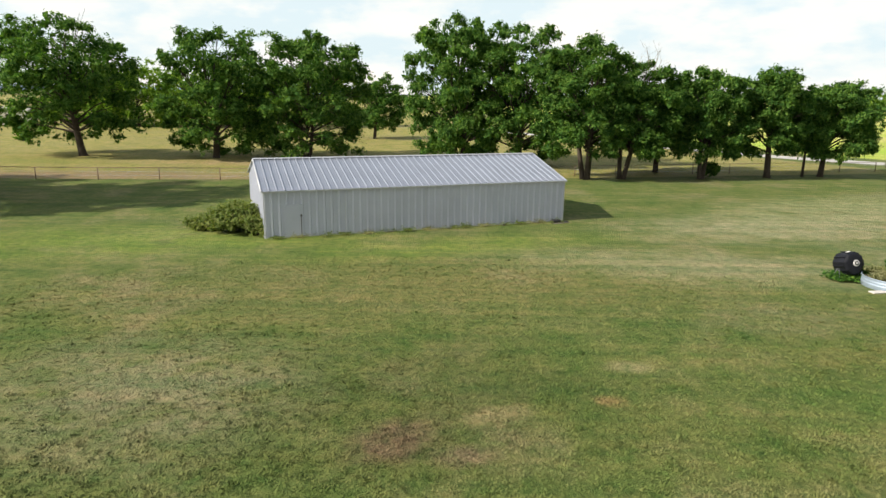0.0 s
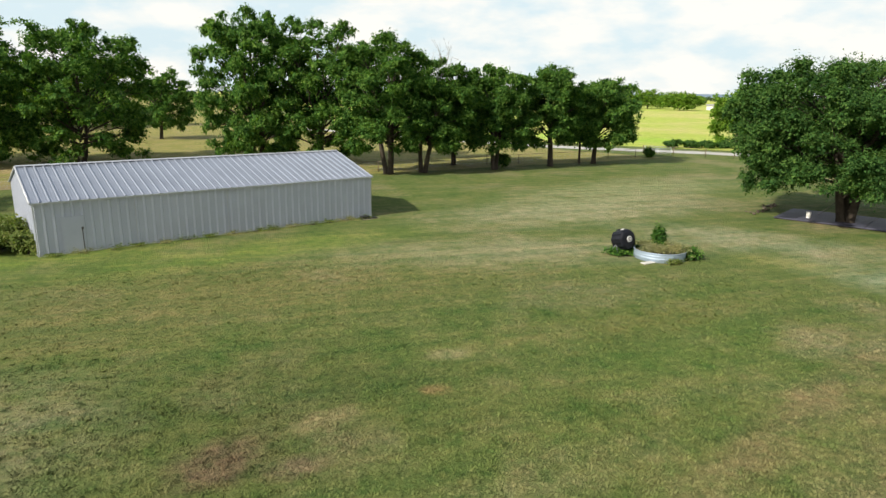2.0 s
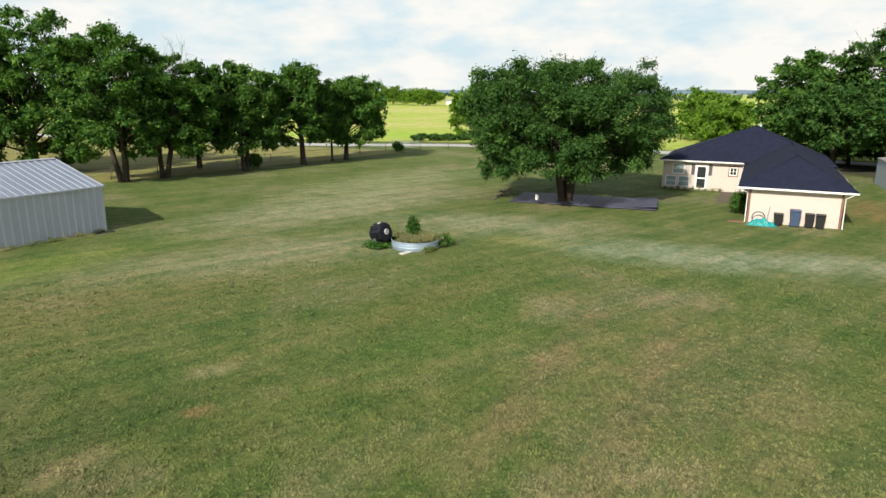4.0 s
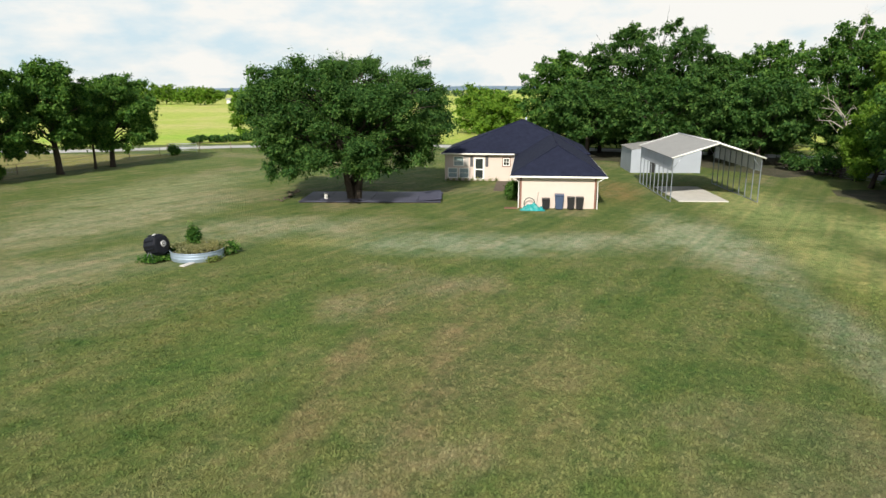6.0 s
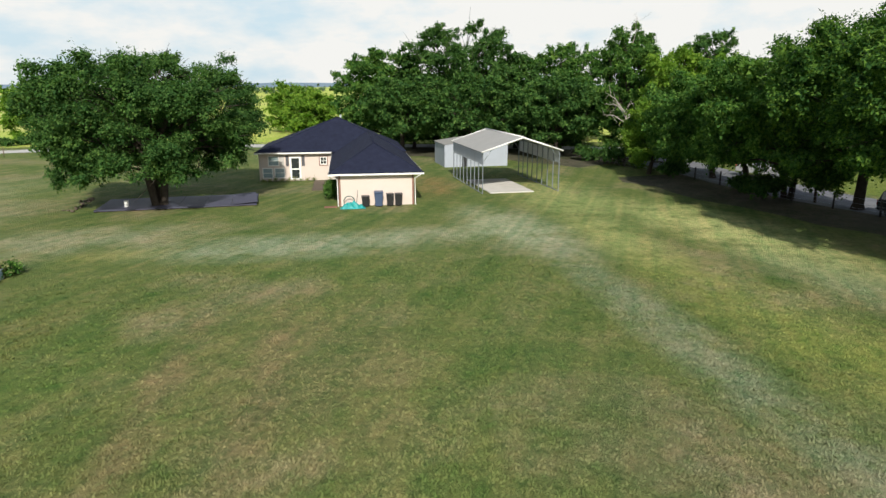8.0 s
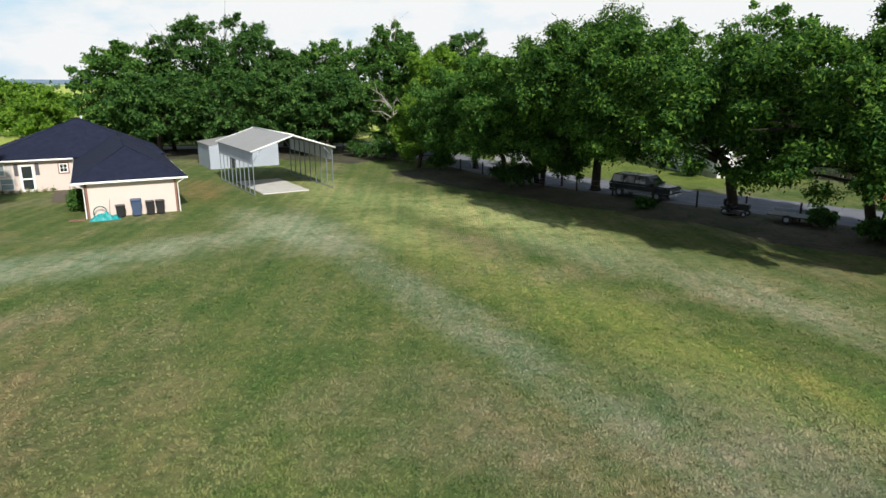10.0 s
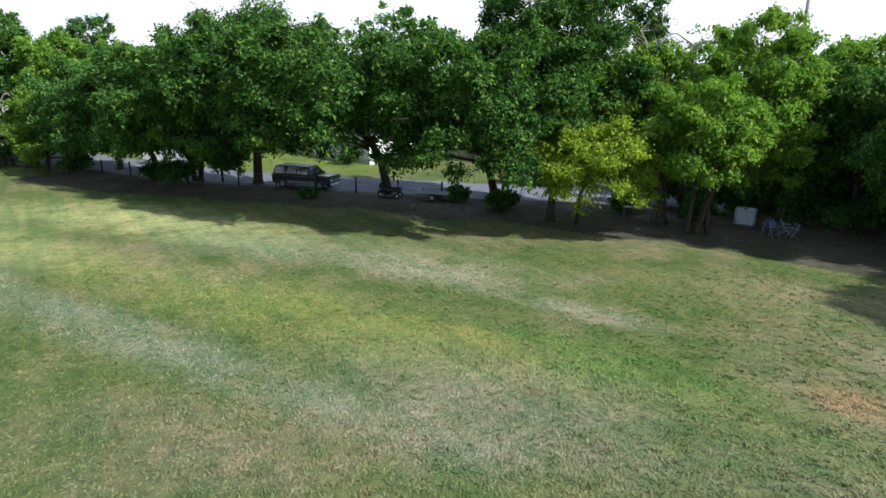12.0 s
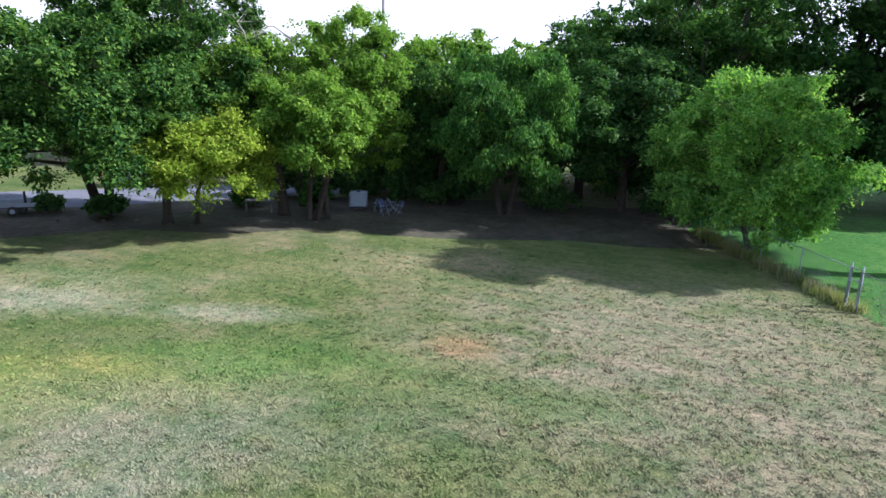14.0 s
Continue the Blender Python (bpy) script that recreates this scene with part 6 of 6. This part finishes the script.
car("sedan", "silver sedan parked beyond the trees", "car", pose(44.3, -36.4, 0.01, 0, 0, math.degrees(math.atan2(-2.1, -3.4))), SED_SIDE, SED_CAB, M_CAR_SILVER, 4.7, 1.8, (-1.4, 1.4), 0.33)
PICK_SIDE = [(-2.9, 0.5), (2.7, 0.5), (2.82, 0.65), (2.78, 1.08), (1.3, 1.18), (0.4, 1.2), (-2.85, 1.15), (-2.92, 0.8)]
PICK_CAB = [(-0.75, 1.16), (1.4, 1.16), (0.75, 1.82), (-0.5, 1.82)]
car("pickup_truck", "white pickup truck parked up the drive", "truck", pose(72.6, -12.0, 0.01, 0, 0, head_ + 4), PICK_SIDE, PICK_CAB, M_CAR_WHITE, 5.7, 1.95, (-1.8, 1.75), 0.38)
car("sedan", "white car on the far road", "car", pose(55.0, 136.0, 0.01, 0, 0, 120), SED_SIDE, SED_CAB, M_CAR_WHITE, 4.7, 1.8, (-1.4, 1.4), 0.33)


def garden_tractor():
    t = thing("garden_tractor", "dark ride-on mower parked under the trees", "mower", pose(44.9, -22.9, 0, 0, 0, head_ + 8))
    boxed("hood", t, M_BLACK, 0.15, 0.95, -0.28, 0.28, 0.45, 0.88, 0.06)
    boxed("deck", t, M_GREY_BIN, -0.65, 0.35, -0.58, 0.58, 0.12, 0.28, 0.05)
    boxed("fender", t, M_BLACK, -0.9, 0.0, -0.45, 0.45, 0.48, 0.58, 0.04)
    boxed("seat", t, M_BLACK, -0.72, -0.28, -0.22, 0.22, 0.60, 0.72, 0.05)
    boxed("backrest", t, M_BLACK, -0.80, -0.68, -0.22, 0.22, 0.66, 1.12, 0.05)
    tubed("steering_column", t, M_BLACK, [(0.2, 0, 0.8), (0.02, 0, 1.08)], 0.025, 6)
    bm = bmesh.new()
    tube(bm, [(0.02 + 0.06 * math.cos(a), 0.18 * math.sin(a), 1.10 + 0.10 * math.cos(a)) for a in np.linspace(0, 2 * math.pi, 16)], 0.018, 5)
    part("steering_wheel", bm, M_BLACK, t)
    for x, r in ((-0.55, 0.27), (0.75, 0.2)):
        for s in (-1, 1):
            wheel(t, x, s * 0.42, r, 0.22)
    return t


garden_tractor()
trailer = thing("utility_trailer", "low dark utility trailer under the trees", "trailer", pose(42.2, -25.6, 0, 0, 0, head_ + 8))
boxed("bed", trailer, M_DARKWOOD, -1.5, 1.5, -0.75, 0.75, 0.45, 0.52, 0.01)
for s in (-1, 1):
    boxed("side_rail", trailer, M_STEEL, -1.5, 1.5, s * 0.75 - 0.03, s * 0.75 + 0.03, 0.52, 0.78, 0.01)
    wheel(trailer, -0.2, s * 0.9, 0.30, 0.2)
tubed("drawbar", trailer, M_STEEL, [(1.5, 0, 0.48), (2.6, 0, 0.42)], 0.04, 6)
tubed("jack", trailer, M_STEEL, [(2.4, 0, 0), (2.4, 0, 0.5)], 0.03, 6)


# ---- stored things under the trees ----
M_TOTE = paint("translucent_plastic", (0.36, 0.42, 0.48), 0.35, 0, 0.10, 2.0)


def ibc_tote():
    t = thing("ibc_tote", "white plastic tote tank in a steel cage", "tank", pose(24.5, -37.8, 0, 0, 0, 28))
    boxed("pallet", t, M_DARKWOOD, -0.6, 0.6, -0.5, 0.5, 0, 0.14, 0.01)
    boxed("bottle", t, M_TOTE, -0.56, 0.56, -0.46, 0.46, 0.16, 1.14, 0.08, "translucent white bottle")
    for x in np.linspace(-0.6, 0.6, 7):
        for y in (-0.5, 0.5):
            tubed("cage_bar", t, M_STEEL, [(x, y, 0.12), (x, y, 1.16)], 0.012, 5)
    for z in np.linspace(0.2, 1.16, 5):
        for y in (-0.5, 0.5):
            tubed("cage_bar", t, M_STEEL, [(-0.6, y, z), (0.6, y, z)], 0.012, 5)
        for x in (-0.6, 0.6):
            tubed("cage_bar", t, M_STEEL, [(x, -0.5, z), (x, 0.5, z)], 0.012, 5)
    bm = bmesh.new()
    bmesh.ops.create_cone(bm, cap_ends=True, segments=16, radius1=0.12, radius2=0.12, depth=0.06, matrix=Matrix.Translation((0, 0, 1.16)))
    part("cap", bm, M_BLACK, t)
    return t


ibc_tote()


def folding_frame(x, y, turn, label):
    t = thing("folding_chair", label, "chair", pose(x, y, 0, 0, 0, turn))
    for s in (-0.22, 0.22):
        tubed("leg", t, M_STEEL, [(s, 0.25, 0), (s, -0.1, 0.45), (s, -0.28, 0.92)], 0.014, 5)
        tubed("leg", t, M_STEEL, [(s, -0.25, 0), (s, 0.2, 0.45)], 0.014, 5)
        tubed("armrest", t, M_STEEL, [(s, -0.2, 0.64), (s, 0.24, 0.64)], 0.016, 5)
    boxed("seat", t, M_BLUE, -0.21, 0.21, -0.1, 0.22, 0.44, 0.46, 0.005)
    bm = bmesh.new()
    box(bm, -0.21, 0.21, -0.01, 0.01, 0.5, 0.9, 0.0, pose(0, -0.16, 0, 13, 0, 0))
    part("backrest", bm, M_BLUE, t)
    return t


for i, (x, y, a) in enumerate(((22.6, -37.2, 10), (21.8, -36.7, 60), (21.1, -37.3, -30), (22.0, -38.1, 130))):
    tagged(folding_frame(x, y, a, "old metal-framed lawn chair among stored things"), group="lawn chairs under the trees")
tub = thing("feed_tub", "white plastic tub standing under the trees", "tub", pose(27.9, -37.9, 0))
bm = bmesh.new()
bmesh.ops.create_cone(bm, cap_ends=True, segments=20, radius1=0.22, radius2=0.27, depth=0.6, matrix=Matrix.Translation((0, 0, 0.3)))
part("body", bm, M_WHITE, tub)
M_GREYWOOD = paint("weathered_grey_wood", (0.15, 0.14, 0.125), 0.85, 0, 0.2, 5)
table = thing("potting_table", "grey work table under the low branches", "table", pose(29.5, -33.4, 0, 0, 0, 35))
boxed("tabletop", table, M_GREYWOOD, -0.9, 0.9, -0.4, 0.4, 0.78, 0.83, 0.01)
for x in (-0.82, 0.82):
    for y in (-0.33, 0.33):
        boxed("leg", table, M_GREYWOOD, x - 0.035, x + 0.035, y - 0.035, y + 0.035, 0, 0.78)
junk = thing("tool_pile", "dark tools lying at the corner of the metal shed", "tools", pose(8.3, 46.3, 0, 0, 0, 20))
boxed("crate", junk, M_BLACK, -0.45, 0.15, -0.22, 0.22, 0, 0.26, 0.03)
boxed("board", junk, M_BLACK, 0.2, 0.8, -0.15, 0.15, 0, 0.12, 0.02)
tubed("handle", junk, M_BARK_PALE, [(-0.5, -0.3, 0.03), (0.9, -0.2, 0.05)], 0.02, 5)
for i in range(14):
    st = part("stone", stone_mesh(rng_, rng_.uniform(0.07, 0.16)), M_STONE)
    f_ = rng_.random()
    st.matrix_world = pose(40.5 - 18 * f_ + rng_.normal(0, 0.8), -22.6 - 11.0 * f_ + rng_.normal(0, 0.8), 0.03, 0, 0, rng_.uniform(0, 360))
    tagged(st, "small pale stone on the bare soil", "stone", "stones under the trees")


# ---- neighbouring house, far farm, poles, hills ----
def white_house():
    t = thing("white_house", "white clapboard house with a grey skirting beyond the drive", "house", pose(62.4, -29.7, 0, 0, 0, 14))
    boxed("skirting", t, M_CONCRETE, 0.03, 9.97, -7.97, -0.03, 0, 0.55)
    boxed("wall", t, M_WHITE, 0, 10, -8, 0, 0.55, 3.2)
    for i in range(13):
        z = 0.58 + i * 0.2
        boxed("clapboard", t, M_WHITE, -0.02, 10.02, -8.02, 0.02, z, z + 0.17)
    solid("roof", t, M_SHINGLE, [(-0.4, 0.4, 3.15), (-0.4, -4, 4.9), (10.4, -4, 4.9), (10.4, 0.4, 3.15)][::-1], 0.1)
    solid("roof", t, M_SHINGLE, [(-0.4, -8.4, 3.15), (-0.4, -4, 4.9), (10.4, -4, 4.9), (10.4, -8.4, 3.15)], 0.1)
    return t


white_house()
shrub("shrub", "dark shrub against the white house", 64.0, -28.0, 1.3, 1.6, M_LEAF_OAK, 371, 2500, 0.2)


def barn(x, y, turn, w, d, h_, mat, label):
    t = thing("farm_shed", label, "shed", pose(x, y, 0, 0, 0, turn))
    boxed("wall", t, mat, 0, w, 0, d, 0, h_)
    solid("roof", t, M_ROOFW, [(-0.5, -0.5, h_), (w + 0.5, -0.5, h_), (w + 0.5, d / 2, h_ * 1.35), (-0.5, d / 2, h_ * 1.35)], 0.15)
    solid("roof", t, M_ROOFW, [(w + 0.5, d + 0.5, h_), (-0.5, d + 0.5, h_), (-0.5, d / 2, h_ * 1.35), (w + 0.5, d / 2, h_ * 1.35)], 0.15)
    boxed("door", t, M_DARKWOOD, w * 0.4, w * 0.6, -0.06, -0.005, 0, h_ * 0.8)
    return t


barn(288, 357, -36, 22, 10, 2.8, M_WHITE, "long pale farm shed far across the pasture")
barn(262, 420, -36, 9, 6, 2.6, M_WHITE, "small white shed far across the pasture")
barn(-112, 163, 10, 8, 6, 3.4, M_WHITE, "white outbuilding far across the dry field")
pole = thing("utility_pole", "tall wooden utility pole behind the trees", "pole", pose(31.6, -53.7, 0))
tubed("pole_shaft", pole, M_GREYWOOD, [(0, 0, 0), (0, 0, 17.5)], [0.17, 0.12], 10)
boxed("crossarm", pole, M_BARK_PALE, -1.1, 1.1, -0.06, 0.06, 16.60, 16.75)
pole2 = thing("utility_pole", "thin wooden utility pole in the pasture", "pole", pose(128, 70, 0))
tubed("pole_shaft", pole2, M_BARK_PALE, [(0, 0, 0), (0, 0, 9.0)], [0.14, 0.10], 8)
rng_ = np.random.default_rng(77)
M_FAR = leaf_material("far_woods_leaf", (0.05, 0.09, 0.05), (0.08, 0.125, 0.065), (0.12, 0.16, 0.08), 0.2)
lobes_ = []
for a_ in np.linspace(radians(-95), radians(30), 190):
    d_ = rng_.uniform(650, 1300)
    lobes_.append((-math.sin(a_) * d_, math.cos(a_) * d_, 3.0, rng_.uniform(10, 28), rng_.uniform(8, 16), rng_.uniform(3, 6.5)))
far = leaf_cloud("far_woods", None, M_FAR, rng_, lobes_, 16000, 3.2, spread=2.6)
tagged(far, "distant scattered woods on the plain", "woods", kind="stuff")
M_HILL = paint("far_hill", (0.16, 0.22, 0.28), 0.95, 0, 0.1, 0.002, 0.1)
vs_, fs_ = [], []
for i, a_ in enumerate(np.linspace(radians(-130), radians(60), 120)):
    d_ = 3300
    h_ = 17 + 9 * math.sin(i * 0.21) + 5 * math.sin(i * 0.57 + 1)
    vs_ += [(-math.sin(a_) * d_, math.cos(a_) * d_, 0), (-math.sin(a_) * (d_ + 250), math.cos(a_) * (d_ + 250), max(h_, 4))]
for i in range(119):
    fs_.append((2 * i, 2 * i + 1, 2 * i + 3, 2 * i + 2))
tagged(arrays("backdrop", vs_, fs_, M_HILL), "low blue hills on the horizon", "hills", kind="structure")


# pale dead limbs in front of the far trees
def dead_branch(x, y, z, seed, reach, label):
    rng = np.random.default_rng(seed)
    t = thing("dead_tree", label, "tree", pose(x, y, 0))
    tubed("trunk", t, M_BARK, [(0, 0, -0.1), (0.2, 0.1, z * 0.6), (0.1, 0.3, z)], [0.17, 0.12, 0.06], 7)
    for i in range(7):
        bm = bmesh.new()
        a = i * 2.2 + rng.uniform(0, 0.8)
        st = Vector((0.15, 0.2, z * rng.uniform(0.55, 1.0)))
        e = st + Vector((math.cos(a) * reach, math.sin(a) * reach, rng.uniform(0.2, 1.6) * reach * 0.5))
        md = st.lerp(e, 0.5) + Vector((0, 0, 0.4))
        tube(bm, [st, md, e], [0.07, 0.045, 0.015], 5)
        for _ in range(4):
            q = md.lerp(e, rng.uniform(0, 0.8))
            tube(bm, [q, q + Vector(rng.normal(0, 0.9, 3))], [0.03, 0.01], 4)
        part("limb", bm, M_BARK_PALE, t)
    return t


dead_branch(79.5, 2.0, 6.2, 5, 3.4, "bare pale dead tree beside the fence row")
dead_branch(28.3, -36.4, 11.2, 8, 2.4, "thin bare tree with pale twigs among the leafy trees")
